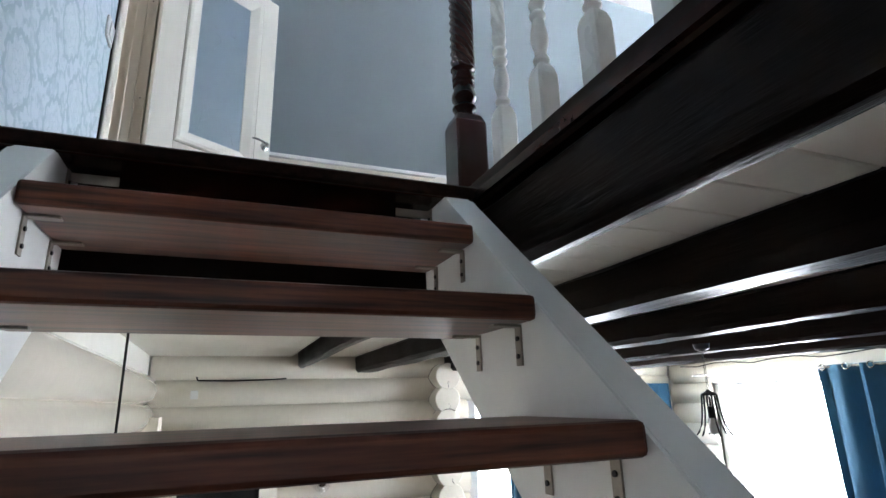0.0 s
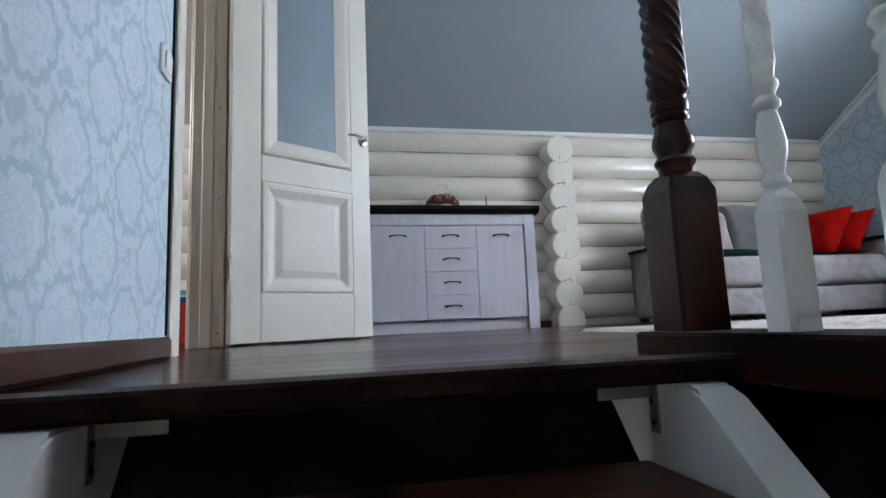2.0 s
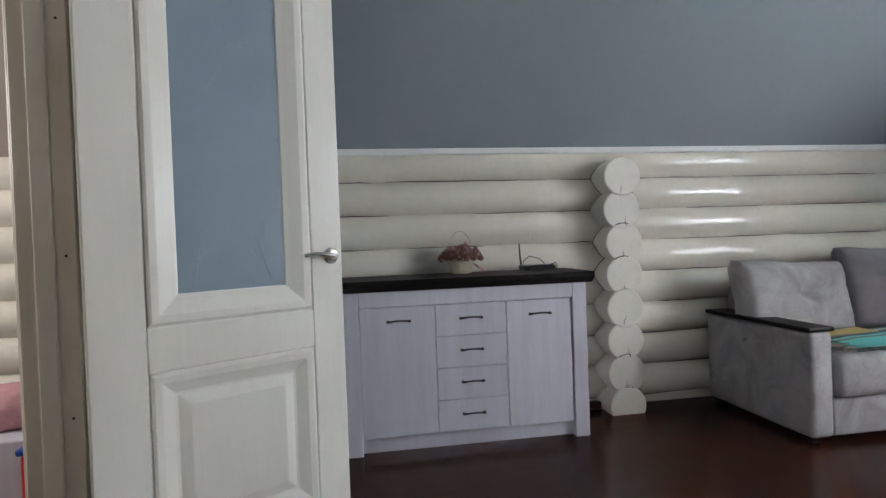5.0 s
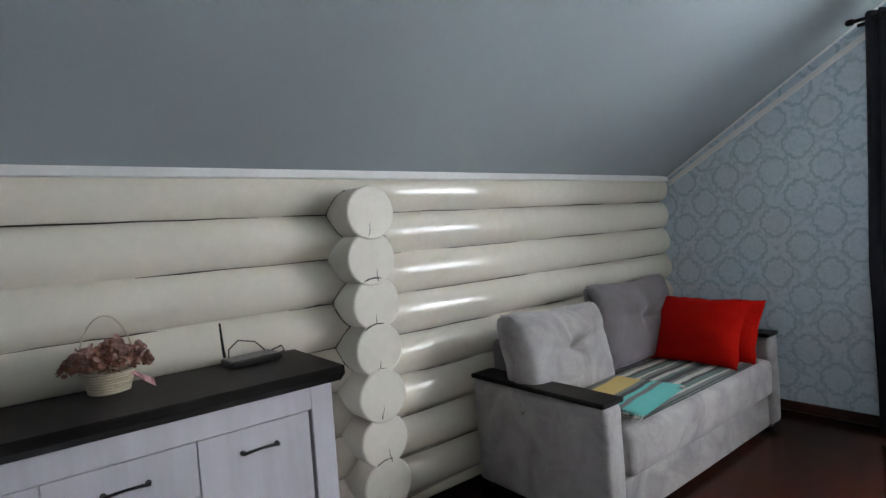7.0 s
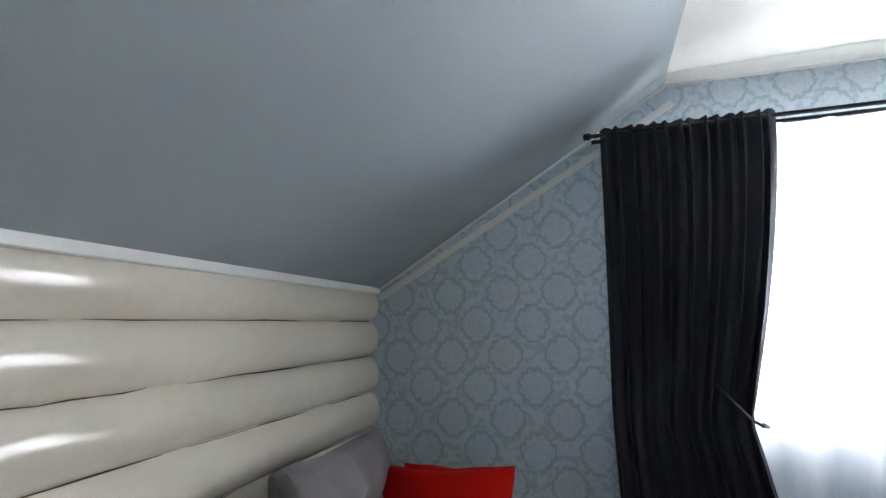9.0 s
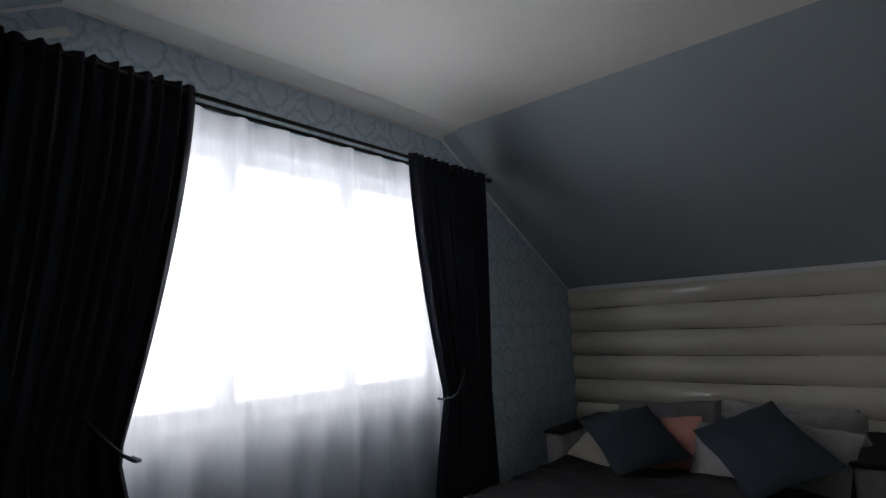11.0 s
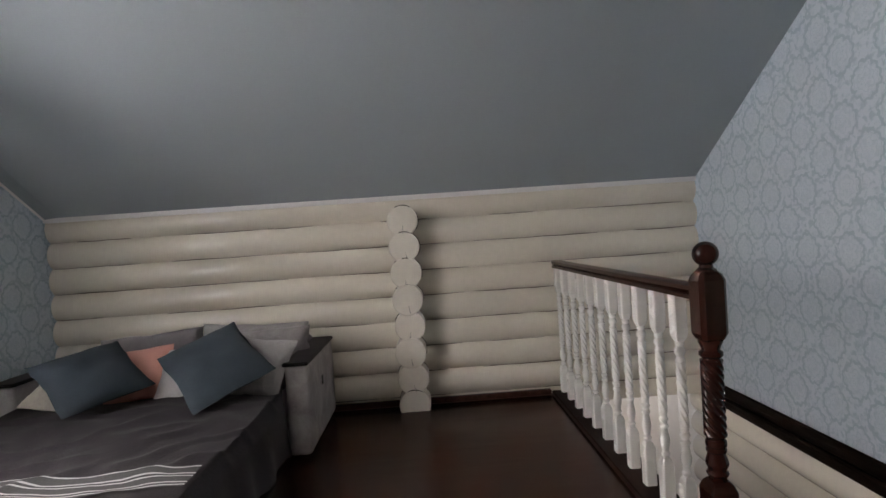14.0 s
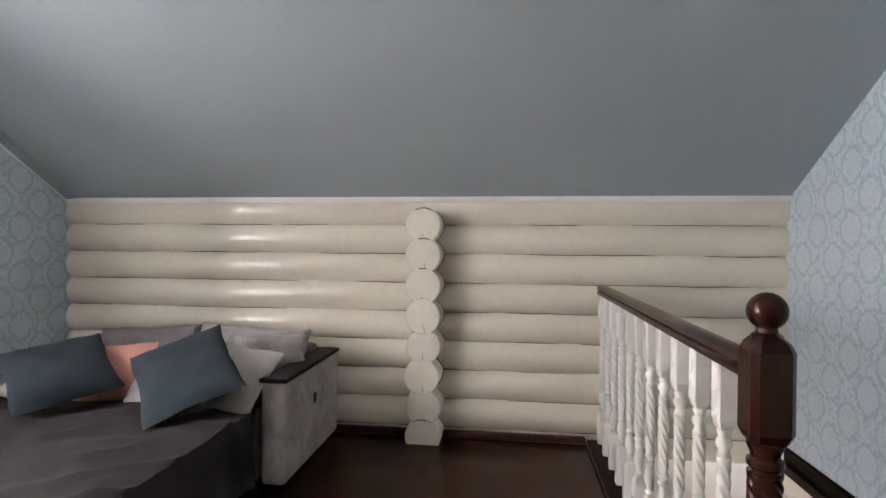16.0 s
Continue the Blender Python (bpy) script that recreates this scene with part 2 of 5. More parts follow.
fl_.links.new(coords(fl_, (2.5, 45, 45)), grain_f.inputs["Vector"])
wave_f = add(fl_, "ShaderNodeTexNoise", Scale=1.0, Detail=2.0)
fl_.links.new(coords(fl_, (0.9, 7.0, 1.0)), wave_f.inputs["Vector"])
info_f = fl_.nodes.new("ShaderNodeObjectInfo")
floor_c = mix_color(fl_, grain_f.outputs[0], (0.010, 0.0027, 0.0016), (0.048, 0.0135, 0.0082))
floor_c = mix_color(fl_, math_node(fl_, "MULTIPLY", info_f.outputs["Random"], 0.2), floor_c, (0.024, 0.007, 0.005))
fl_.links.new(floor_c, fp_.inputs["Base Color"])
fl_.links.new(math_node(fl_, "ADD", math_node(fl_, "ADD", math_node(fl_, "MULTIPLY", wave_f.outputs[0], 0.14), math_node(fl_, "MULTIPLY", grain_f.outputs[0], 0.10)), math_node(fl_, "ADD", math_node(fl_, "MULTIPLY", info_f.outputs["Random"], 0.05), 0.07)), fp_.inputs["Roughness"])
fp_.inputs["Specular IOR Level"].default_value = 0.15
bump_f = add(fl_, "ShaderNodeBump", Strength=0.35, Distance=0.004)
fl_.links.new(math_node(fl_, "ADD", wave_f.outputs[0], math_node(fl_, "MULTIPLY", grain_f.outputs[0], 0.12)), bump_f.inputs["Height"])
fl_.links.new(bump_f.outputs[0], fp_.inputs["Normal"])
TREAD = surface("mahogany_stain", (0.125, 0.040, 0.022), 0.36, 0.75, (3.5, 55, 75), 1.0, 3.0, 0.35, 0.0015, spec=0.35, crisp=3.0)
MAHOG = surface("polished_mahogany", (0.028, 0.0072, 0.0047), 0.22, 0.35, (20, 20, 4), 1.0, 5.0, 0.06, 0.001, coat=0.10, spec=0.22)
BLACKWOOD = surface("black_brown_timber", (0.0085, 0.0038, 0.0024), 0.34, 0.6, (26, 2.5, 26), 1.0, 3.0, 0.9, 0.008, rough_vary=0.12, spec=0.06)
EDGEWOOD = surface("dark_edge_board", (0.020, 0.008, 0.0055), 0.42, 0.6, (40, 3.5, 60), 1.0, 3.0, 0.3, 0.0015, spec=0.06, crisp=2.5)
BASEWOOD = surface("dark_baseboard_stain", (0.050, 0.019, 0.012), 0.42, 0.6, (30, 3.5, 60), 1.0, 3.0, 0.3, 0.0015, spec=0.25, crisp=2.5)
DARKTOP = surface("dark_wenge_top", (0.010, 0.008, 0.008), 0.5, 0.4, (3, 60, 60), 1.0, 4.0, 0.3, 0.001, spec=0.15)
WHITEPAINT = surface("white_stringer_paint", (0.76, 0.76, 0.74), 0.38, 0.05, (15, 15, 15), 1.0, 3.0, 0.15, 0.002)
DOORPAINT = surface("ivory_door_enamel", (0.76, 0.74, 0.665), 0.33, 0.03, (60, 60, 3), 1.0, 2.0, 0.06, 0.0008)
JAMB = surface("cream_jamb_enamel", (0.76, 0.715, 0.62), 0.38, 0.04, (60, 60, 3), 1.0, 2.0, 0.08, 0.0008)
WASHED = surface("whitewashed_oak", (0.60, 0.585, 0.64), 0.5, 0.12, (28, 28, 2.2), 1.0, 3.0, 0.35, 0.0012, tint=(0.52, 0.50, 0.55))
BALWHITE = surface("white_baluster_enamel", (0.80, 0.79, 0.75), 0.28, 0.03, (20, 20, 20), 1.0, 4.0, 0.08, 0.001)
METAL_BLACK = surface("black_iron", (0.018, 0.018, 0.02), 0.38, 0.2, (40, 40, 40), metal=0.7)
STEEL = surface("satin_nickel", (0.55, 0.54, 0.52), 0.25, 0.08, (40, 40, 40), metal=1.0)
BRACKET = surface("dull_zinc", (0.35, 0.31, 0.27), 0.5, 0.2, (60, 60, 60), metal=0.8)
def velour(name, pale, shade, nap):
    """Short-pile upholstery: brushed patches of pale and shaded nap over a fine weave."""
    m, t, p = nodes_of(name)
    pos = coords(t, (1, 1, 1), True)
    warp = add(t, "ShaderNodeTexNoise", Scale=nap, Detail=5.0, Roughness=0.62, Distortion=1.2)
    t.links.new(pos, warp.inputs["Vector"])
    fine = add(t, "ShaderNodeTexNoise", Scale=70.0, Detail=4.0, Roughness=0.7)
    t.links.new(pos, fine.inputs["Vector"])
    k = math_node(t, "ADD", math_node(t, "MULTIPLY", math_node(t, "SUBTRACT", warp.outputs[0], 0.5), 3.0), 0.45, clamp=True)
    c = mix_color(t, k, pale, shade)
    g = math_node(t, "MULTIPLY", fine.outputs[0], 0.5)
    t.links.new(mix_color(t, g, c, tuple(v * 0.72 for v in shade)), p.inputs["Base Color"])
    p.inputs["Roughness"].default_value = 0.9
    p.inputs["Specular IOR Level"].default_value = 0.2
    p.inputs["Sheen Weight"].default_value = 0.2
    b = add(t, "ShaderNodeBump", Strength=0.5, Distance=0.003)
    t.links.new(math_node(t, "ADD", fine.outputs[0], math_node(t, "MULTIPLY", warp.outputs[0], 1.5)), b.inputs["Height"])
    t.links.new(b.outputs[0], p.inputs["Normal"])
    return m


VELOUR = velour("pale_grey_velour", (0.47, 0.45, 0.44), (0.27, 0.25, 0.25), 4.5)
VELOUR_D = velour("mid_grey_velour", (0.235, 0.22, 0.225), (0.165, 0.152, 0.158), 3.5)
BLANKET = surface("charcoal_blanket", (0.022, 0.019, 0.022), 0.92, 0.3, (90, 90, 90), 1.0, 5.0, 0.6, 0.004, sheen=0.03, spec=0.2)
RED = surface("red_cushion_cloth", (0.38, 0.0045, 0.0015), 0.9, 0.14, (120, 120, 120), 1.0, 6.0, 0.4, 0.002, spec=0.1)
TEALBLUE = surface("slate_blue_cushion_cloth", (0.028, 0.040, 0.050), 0.85, 0.15, (120, 120, 120), 1.0, 6.0, 0.4, 0.002, sheen=0.03, spec=0.2)
PINK = surface("salmon_cushion_cloth", (0.58, 0.27, 0.22), 0.85, 0.1, (120, 120, 120), 1.0, 6.0, 0.4, 0.002)
FUR = surface("pale_fur_cloth", (0.45, 0.43, 0.42), 0.95, 0.35, (140, 140, 140), 1.0, 9.0, 1.0, 0.012, sheen=0.5)
NAVY = surface("navy_curtain_cloth", (0.013, 0.015, 0.027), 0.9, 0.2, (120, 120, 25), 1.0, 4.0, 0.4, 0.002)
BLUECURT = surface("blue_curtain_cloth", (0.035, 0.12, 0.21), 0.8, 0.15, (120, 120, 25), 1.0, 4.0, 0.4, 0.002)
SHEER = see_through("white_sheer_voile", (0.86, 0.89, 0.94), 0.52)
RUG, rt_, rp_ = nodes_of("ivory_carved_rug")
wisp = add(rt_, "ShaderNodeTexNoise", Scale=1.0, Detail=6.0, Roughness=0.65, Distortion=1.6)
rt_.links.new(coords(rt_, (2.2, 7.0, 1.0)), wisp.inputs["Vector"])
pile = add(rt_, "ShaderNodeTexNoise", Scale=160.0, Detail=3.0)
rt_.links.new(coords(rt_), pile.inputs["Vector"])
streak = math_node(rt_, "ADD", math_node(rt_, "MULTIPLY", math_node(rt_, "SUBTRACT", wisp.outputs[0], 0.52), 5.0), 0.35, clamp=True)
rug_c = mix_color(rt_, streak, (0.66, 0.63, 0.59), (0.40, 0.38, 0.385))
rug_c = mix_color(rt_, math_node(rt_, "MULTIPLY", pile.outputs[0], 0.4), rug_c, (0.42, 0.39, 0.36))
rt_.links.new(rug_c, rp_.inputs["Base Color"])
rp_.inputs["Roughness"].default_value = 0.95
rug_b = add(rt_, "ShaderNodeBump", Strength=0.6, Distance=0.004)
rt_.links.new(pile.outputs[0], rug_b.inputs["Height"])
rt_.links.new(rug_b.outputs[0], rp_.inputs["Normal"])
PLASTIC_B = surface("black_plastic", (0.008, 0.008, 0.009), 0.35, 0.1, (80, 80, 80), spec=0.25)
PLASTIC_W = surface("white_plastic", (0.78, 0.78, 0.76), 0.35, 0.03, (80, 80, 80), bump=0.03)
PLASTER_L = surface("white_lower_plaster", (0.74, 0.72, 0.66), 0.6, 0.05, (20, 20, 20), 1.0, 2.0, 0.2, 0.003)
PLANKCEIL = surface("cream_board_paint", (0.74, 0.71, 0.63), 0.4, 0.05, (20, 3, 20), 1.0, 2.0, 0.1, 0.001)
BEIGE = surface("beige_side_room_paint", (0.50, 0.42, 0.37), 0.7, 0.04, (20, 20, 20), 1.0, 1.0, 0.1, 0.001)

glass, gt, gp = nodes_of("clear_window_glass")
gp.inputs["Base Color"].default_value = (1, 1, 1, 1)
gp.inputs["Transmission Weight"].default_value = 1.0
gp.inputs["Roughness"].default_value = 0.0
gp.inputs["IOR"].default_value = 1.01
frost, ft, fp = nodes_of("frosted_blue_glass")
fn = add(ft, "ShaderNodeTexNoise", Scale=3.0, Detail=6.0)
ft.links.new(coords(ft), fn.inputs["Vector"])
ft.links.new(mix_color(ft, fn.outputs[0], (0.26, 0.34, 0.40), (0.36, 0.45, 0.52)), fp.inputs["Base Color"])
fp.inputs["Roughness"].default_value = 0.3
fp.inputs["Transmission Weight"].default_value = 0.35

# ---- plan ----
GY0, GY1 = -0.42, 4.72          # bulges of the two log walls
XE = 4.726                      # gable wall with the window
KNEE, SLOPE_R, FLAT = 1.535, 0.622, 2.495
ROW, RAD = 0.187, 0.110
Y0C, Y1C = GY0 + (FLAT - KNEE) / SLOPE_R, GY1 - (FLAT - KNEE) / SLOPE_R


def roof_z(y):
    return min(FLAT, KNEE + SLOPE_R * (y - GY0), KNEE + SLOPE_R * (GY1 - y))


def gable(bm, x0, x1, y0, y1, z0, zmax=9.0):
    ys = [y0] + [y for y in (Y0C, Y1C) if y0 < y < y1] + [y1]
    pts = [(y0, z0), (y1, z0)] + [(y, min(zmax, roof_z(y) + 0.01)) for y in reversed(ys)]
    prism(bm, pts, x0, x1)


# floor with the stair opening (x 0..0.99, y GY0..1.50)
bm = bmesh.new()
box(bm, (-2.6, 1.50, -0.028), (4.9, 4.95, -0.008))
box(bm, (0.99, -0.7, -0.028), (4.9, 1.50, -0.008))
floor = whole("floor", bm, FLOOR, "dark brown glossy laminate floor of the attic", "floor", kind="structure")
bm = bmesh.new()
box(bm, (1.003, GY0, -0.034), (1.165, 1.768, 0.034), 0.006)
box(bm, (0.0, 1.488, -0.026), (1.003, 1.56, 0.006), 0.005)
whole("trim_stairwell_edge", bm, EDGEWOOD, "dark stained board edging the stair opening", "trim", kind="structure")
# timbers under the floor
def rough_beam(lo, hi, axis, seed, bevel=0.014):
    """A hewn beam: uneven faces and worn, wavering arrises."""
    a = "xyz".index(axis)
    u, w = [k for k in range(3) if k != a]
    n = max(6, int((hi[a] - lo[a]) / 0.09))
    b = bevel
    ring = []
    for cu, cw in ((lo[u], lo[w]), (hi[u], lo[w]), (hi[u], hi[w]), (lo[u], hi[w])):
        su, sw = (1 if cu == lo[u] else -1), (1 if cw == lo[w] else -1)
        near, far = (cu, cw + sw * b), (cu + su * b, cw)
        ring += [near, far] if su == sw else [far, near]
    full = []
    for k in range(8):
        p, q = ring[k], ring[(k + 1) % 8]
        m = 4 if math.dist(p, q) > 0.06 else 1
        full += [(p[0] + (q[0] - p[0]) * i / m, p[1] + (q[1] - p[1]) * i / m) for i in range(m)]
    bm = bmesh.new()
    rows = []
    for i in range(n + 1):
        s = lo[a] + (hi[a] - lo[a]) * i / n
        row = []
        for pu, pw in full:
            d = 0.006 * noise.noise((s * 2.2 + seed, pu * 14, pw * 14)) + 0.004 * noise.noise((s * 9 + seed, pu * 30, pw * 30))
            e = 0.006 * noise.noise((s * 2.6, pu * 12 + seed, pw * 12)) + 0.004 * noise.noise((s * 10, pu * 30 + seed, pw * 30))
            v = [0.0, 0.0, 0.0]
            v[a], v[u], v[w] = s, pu + d, min(pw + e, hi[w])
            row.append(bm.verts.new(v))
        rows.append(row)
    k = len(full)
    for p, q in zip(rows, rows[1:]):
        for i in range(k):
            bm.faces.new((p[i], p[(i + 1) % k], q[(i + 1) % k], q[i]))
    bm.faces.new(rows[0][::-1])
    bm.faces.new(rows[-1])
    return bm


whole("trim_fascia_beam", rough_beam((1.015, -0.9, -0.214), (1.07, 4.95, -0.036), "y", 3), BLACKWOOD, "black-brown rough timber beam along the stair opening", "beam", kind="structure", smooth=True)
whole("trim_header_beam", rough_beam((-0.1, 1.715, -0.26), (1.005, 1.88, -0.036), "x", 8), BLACKWOOD, "black-brown timber header beam under the landing", "beam", kind="structure", smooth=True)
for bx in (1.47, 2.25, 3.1, 3.95):
    whole("trim_ceiling_beam", rough_beam((bx, -3.0, -0.25), (bx + 0.15, 4.95, -0.115), "y", bx * 9, 0.02), BLACKWOOD, "black-brown timber beam under the lower ceiling", "beam", "lower ceiling beams", kind="structure", smooth=True)
bm = bmesh.new()
for k in range(60):
    y = -3.0 + k * 0.135
    if y > 4.9:
        break
    box(bm, (1.07, y, -0.122), (4.9, y + 0.131, -0.10), 0.003)
    if y > 1.9:
        box(bm, (-1.2, y, -0.122), (0.97, y + 0.131, -0.10), 0.003)
whole("ceiling_lower", bm, PLANKCEIL, "cream painted board ceiling of the lower room", "ceiling", kind="structure")


def log_mesh(length, seed, rad=RAD, end_gap=0.0):
    """A hewn log along +x with slight swellings."""
    bm = bmesh.new()
    n, seg = max(4, int(length / 0.16)), 28
    rng = random.Random(seed)
    ph = rng.random() * 50
    rings = []
    for i in range(n + 1):
        x = length * i / n
        rr = rad * (1 + 0.025 * noise.noise((x * 1.3 + ph, seed * 3.1, 0)))
        dy = 0.004 * noise.noise((x * 0.9, ph, 3))
        rings.append([bm.verts.new((x, dy + rr * math.cos(2 * math.pi * k / seg), rr * math.sin(2 * math.pi * k / seg)))
                      for k in range(seg)])
    for a, b in zip(rings, rings[1:]):
        for k in range(seg):
            bm.faces.new((a[k], a[(k + 1) % seg], b[(k + 1) % seg], b[k]))
    bm.faces.new(rings[0][::-1])
    bm.faces.new(rings[-1])
    return bm


def log_wall(owner, x0, x1, bulge, side, z_top, z_low, rng_seed):
    """Logs along x; side +1: the room lies at lower y."""
    z = z_top
    i = 0
    while z > z_low:
        ob = part("log", log_mesh(x1 - x0, rng_seed + i), LOG, owner, smooth=True)
        ob.matrix_world = Matrix.Translation((x0, bulge + side * RAD, z))
        bm = bmesh.new()
        rng = random.Random(rng_seed * 7 + i)
        x = x0 + rng.random() * 0.3
        while x < x1 - 0.2:
            ln = rng.uniform(0.25, 1.1)
            pts = [(xx, bulge + side * 0.043 + rng.uniform(-0.001, 0.001), z - ROW / 2 + rng.uniform(-0.0025, 0.0025))
                   for xx in np.linspace(x, min(x + ln, x1 - 0.02), 8)]
            tube(bm, pts, [0.0008] + [rng.uniform(0.0010, 0.0032) for _ in range(6)] + [0.0008], 5)
            x += ln + rng.uniform(0.02, 0.5)
        part("joint_gap", bm, CRACK, owner, "dark irregular gap between logs")
        z -= ROW
        i += 1


def cross_ends(owner, xc, face, wall_y, side, z_top, z_low, seed, grid_z=KNEE - 0.0795):
    """Ends of a cross wall's logs standing out of a log wall."""
    z, i = z_top, 0
    while z > z_low:
        rng = random.Random(seed + i)
        bm = bmesh.new()
        L = abs(wall_y - face)
        f = rng.uniform(-0.008, 0.008)
        r = RAD * rng.uniform(0.985, 1.02)
        lathe(bm, [(r, -0.02), (r, L - 0.006 + f), (r - 0.006, L + f)], 32)
        ob = part("log_end", bm, LOG_END, owner, smooth=True)
        ob.matrix_world = Matrix.Translation((xc + rng.uniform(-0.006, 0.006), wall_y, z)) @ pose(0, 0, 0, 90 if side > 0 else -90)
        # drying check in the end grain
        bm = bmesh.new()
        ang = -1.57 + rng.uniform(-0.25, 0.25)
        pts = []
        for k in range(6):
            d = r * (0.35 + 0.5 * k / 5)
            a = ang + rng.uniform(-0.08, 0.08)
            pts.append((xc + d * math.cos(a), face - side * 0.0005 + (-side) * f, z + d * math.sin(a)))
        tube(bm, pts, [0.0005, 0.0008, 0.0012, 0.0016, 0.002, 0.002], 5)
        # gap where the log above rests
        arc = [(xc + r * 0.985 * math.cos(q), face - side * 0.0005 + side * 0.003, z + r * 0.985 * math.sin(q)) for q in np.linspace(0.9 + rng.uniform(0, 0.5), 2.2 - rng.uniform(0, 0.4), 8)]
        tube(bm, arc, [0.001] + [rng.uniform(0.002, 0.0038) for _ in range(6)] + [0.001], 5)
        part("drying_crack", bm, CRACK, owner, "dark drying crack")
        # open seam where this log leaves the wall
        bulge = wall_y - side * 0.05
        for s0, s1 in ((1.75, 4.45), (-1.2, 1.25)):
            bm = bmesh.new()
            line = []
            for q in np.linspace(s0 + rng.uniform(0, 0.4), s1 - rng.uniform(0, 0.4), 14):
                zz = z + r * math.sin(q)
                dz = (zz - grid_z) % ROW
                dz = min(dz, ROW - dz)
                yy = bulge + side * (RAD - math.sqrt(max(0.0, RAD * RAD - dz * dz)))
                line.append((xc + (r + 0.0005) * math.cos(q), yy - side * 0.001, zz))
            tube(bm, line, [0.0006] + [rng.uniform(0.001, 0.0036) for _ in range(12)] + [0.0006], 5)
            part("wall_seam", bm, CRACK, owner, "dark open seam")
        z -= ROW
        i += 1


def log_wall_set(tag, bulge, side, face):
    s = side
    bm = bmesh.new()
    lo, hi = sorted((bulge + s * 0.058, bulge + s * 0.28))
    box(bm, (-2.6 if s > 0 else -0.2, lo, -0.09), (4.95, hi, KNEE + 0.02))
    owner = whole("wall_" + tag, bm, LOG, "cream painted round-log knee wall", "wall", kind="structure")
    log_wall(owner, 0.0, XE, bulge, s, KNEE - 0.0795, -0.02, 10 if s > 0 else 40)
    ends = thing("wall_cross_" + tag, "stacked cream painted log ends of a cross wall", "wall", kind="structure")
    cross_ends(ends, 2.175, face, bulge + s * 0.05, s, 1.354, 0.0, 70 if s > 0 else 90)
    return owner


wall_north = log_wall_set("north", GY1, 1, 4.59)
wall_south = log_wall_set("south", GY0, -1, -0.27)

# crown strips where the ceiling meets the logs
for ys, yd in ((GY1, -1), (GY0, 1)):
    bm = bmesh.new()
    lo, hi = sorted((ys + yd * 0.012, ys - yd * 0.05))
    box(bm, (0.0, lo, KNEE - 0.028), (XE, hi, KNEE + 0.008), 0.004)
    whole("trim_crown", bm, TRIM, "thin white strip between log wall and ceiling", "trim", kind="structure")

# sloped and flat ceilings
bm = bmesh.new()
ov = 0.25
prism(bm, [(GY0 - ov, KNEE - ov * SLOPE_R), (Y0C, FLAT), (Y0C, FLAT + 0.12), (GY0 - ov, KNEE - ov * SLOPE_R + 0.12)], -0.02, XE + 0.1)
whole("ceiling_slope_south", bm, SLOPE, "blue-grey painted sloping attic ceiling", "ceiling", kind="structure")
bm = bmesh.new()
prism(bm, [(GY1 + ov, KNEE - ov * SLOPE_R), (Y1C, FLAT), (Y1C, FLAT + 0.12), (GY1 + ov, KNEE - ov * SLOPE_R + 0.12)], -0.02, XE + 0.1)
whole("ceiling_slope_north", bm, SLOPE, "blue-grey painted sloping attic ceiling", "ceiling", kind="structure")
bm = bmesh.new()
box(bm, (-0.02, Y0C, FLAT), (XE + 0.1, Y1C, FLAT + 0.12))
whole("ceiling", bm, CEIL, "flat white painted attic ceiling", "ceiling", kind="structure")

# west wall with the doorway
D0, D1, DH = 2.480, 3.208, 2.06
bm = bmesh.new()
gable(bm, -0.13, 0.0, GY0 - 0.2, D0, 0.0)
gable(bm, -0.13, 0.0, D1, GY1 + 0.2, 0.0)
gable(bm, -0.13, 0.0, D0, D1, DH)
whole("wall_west", bm, PAPER_W, "pale blue damask wallpapered wall beside the stairs", "wall", kind="structure")
# gable wall with the window
W0, W1, WS, WH = 1.16, 3.17, 0.93, 2.10
bm = bmesh.new()
gable(bm, XE, XE + 0.24, GY0 - 0.2, W0, -0.09)
gable(bm, XE, XE + 0.24, W1, GY1 + 0.2, -0.09)
gable(bm, XE, XE + 0.24, W0, W1, WH)
gable(bm, XE, XE + 0.24, W0, W1, -0.09, WS)
whole("wall_east", bm, PAPER_E, "blue damask wallpapered gable wall", "wall", kind="structure")
# cove between gable wall and ceiling
bm = bmesh.new()
prof = [(GY0, KNEE), (Y0C, FLAT), (Y1C, FLAT), (GY1, KNEE)]
n_in = [(GY0, KNEE - 0.010), (Y0C, FLAT - 0.030), (Y1C, FLAT - 0.022), (GY1, KNEE - 0.008)]
for i in range(3):
    if i == 1:
        continue
    a, b, c, d = prof[i], prof[i + 1], n_in[i + 1], n_in[i]
    v = [bm.verts.new(q) for q in ((XE - 0.11, a[0], a[1] - 0.002), (XE - 0.11, b[0], b[1] - 0.002), (XE - 0.004, c[0], c[1]), (XE - 0.004, d[0], d[1]),
                                   (XE, a[0], a[1] + 0.05), (XE, b[0], b[1] + 0.05))]
    bm.faces.new(v[:4])
    bm.faces.new((v[0], v[4], v[5], v[1]))
    bm.faces.new((v[2], v[5], v[4], v[3]))
    bm.faces.new((v[0], v[3], v[4]))
    bm.faces.new((v[1], v[5], v[2]))
whole("trim_cove", bm, SLOPE, "slanted cove strip along the gable", "trim", kind="structure")
bm = bmesh.new()
v = [bm.verts.new(q) for q in ((XE - 0.17, Y0C, FLAT - 0.002), (XE - 0.11, Y1C, FLAT - 0.002), (XE - 0.004, Y1C, FLAT - 0.024), (XE - 0.004, Y0C, FLAT - 0.032), (XE, Y0C, FLAT + 0.05), (XE, Y1C, FLAT + 0.05))]
for q in ((0, 1, 2, 3), (0, 4, 5, 1), (2, 5, 4, 3), (0, 3, 4), (1, 5, 2)):
    bm.faces.new([v[k] for k in q])
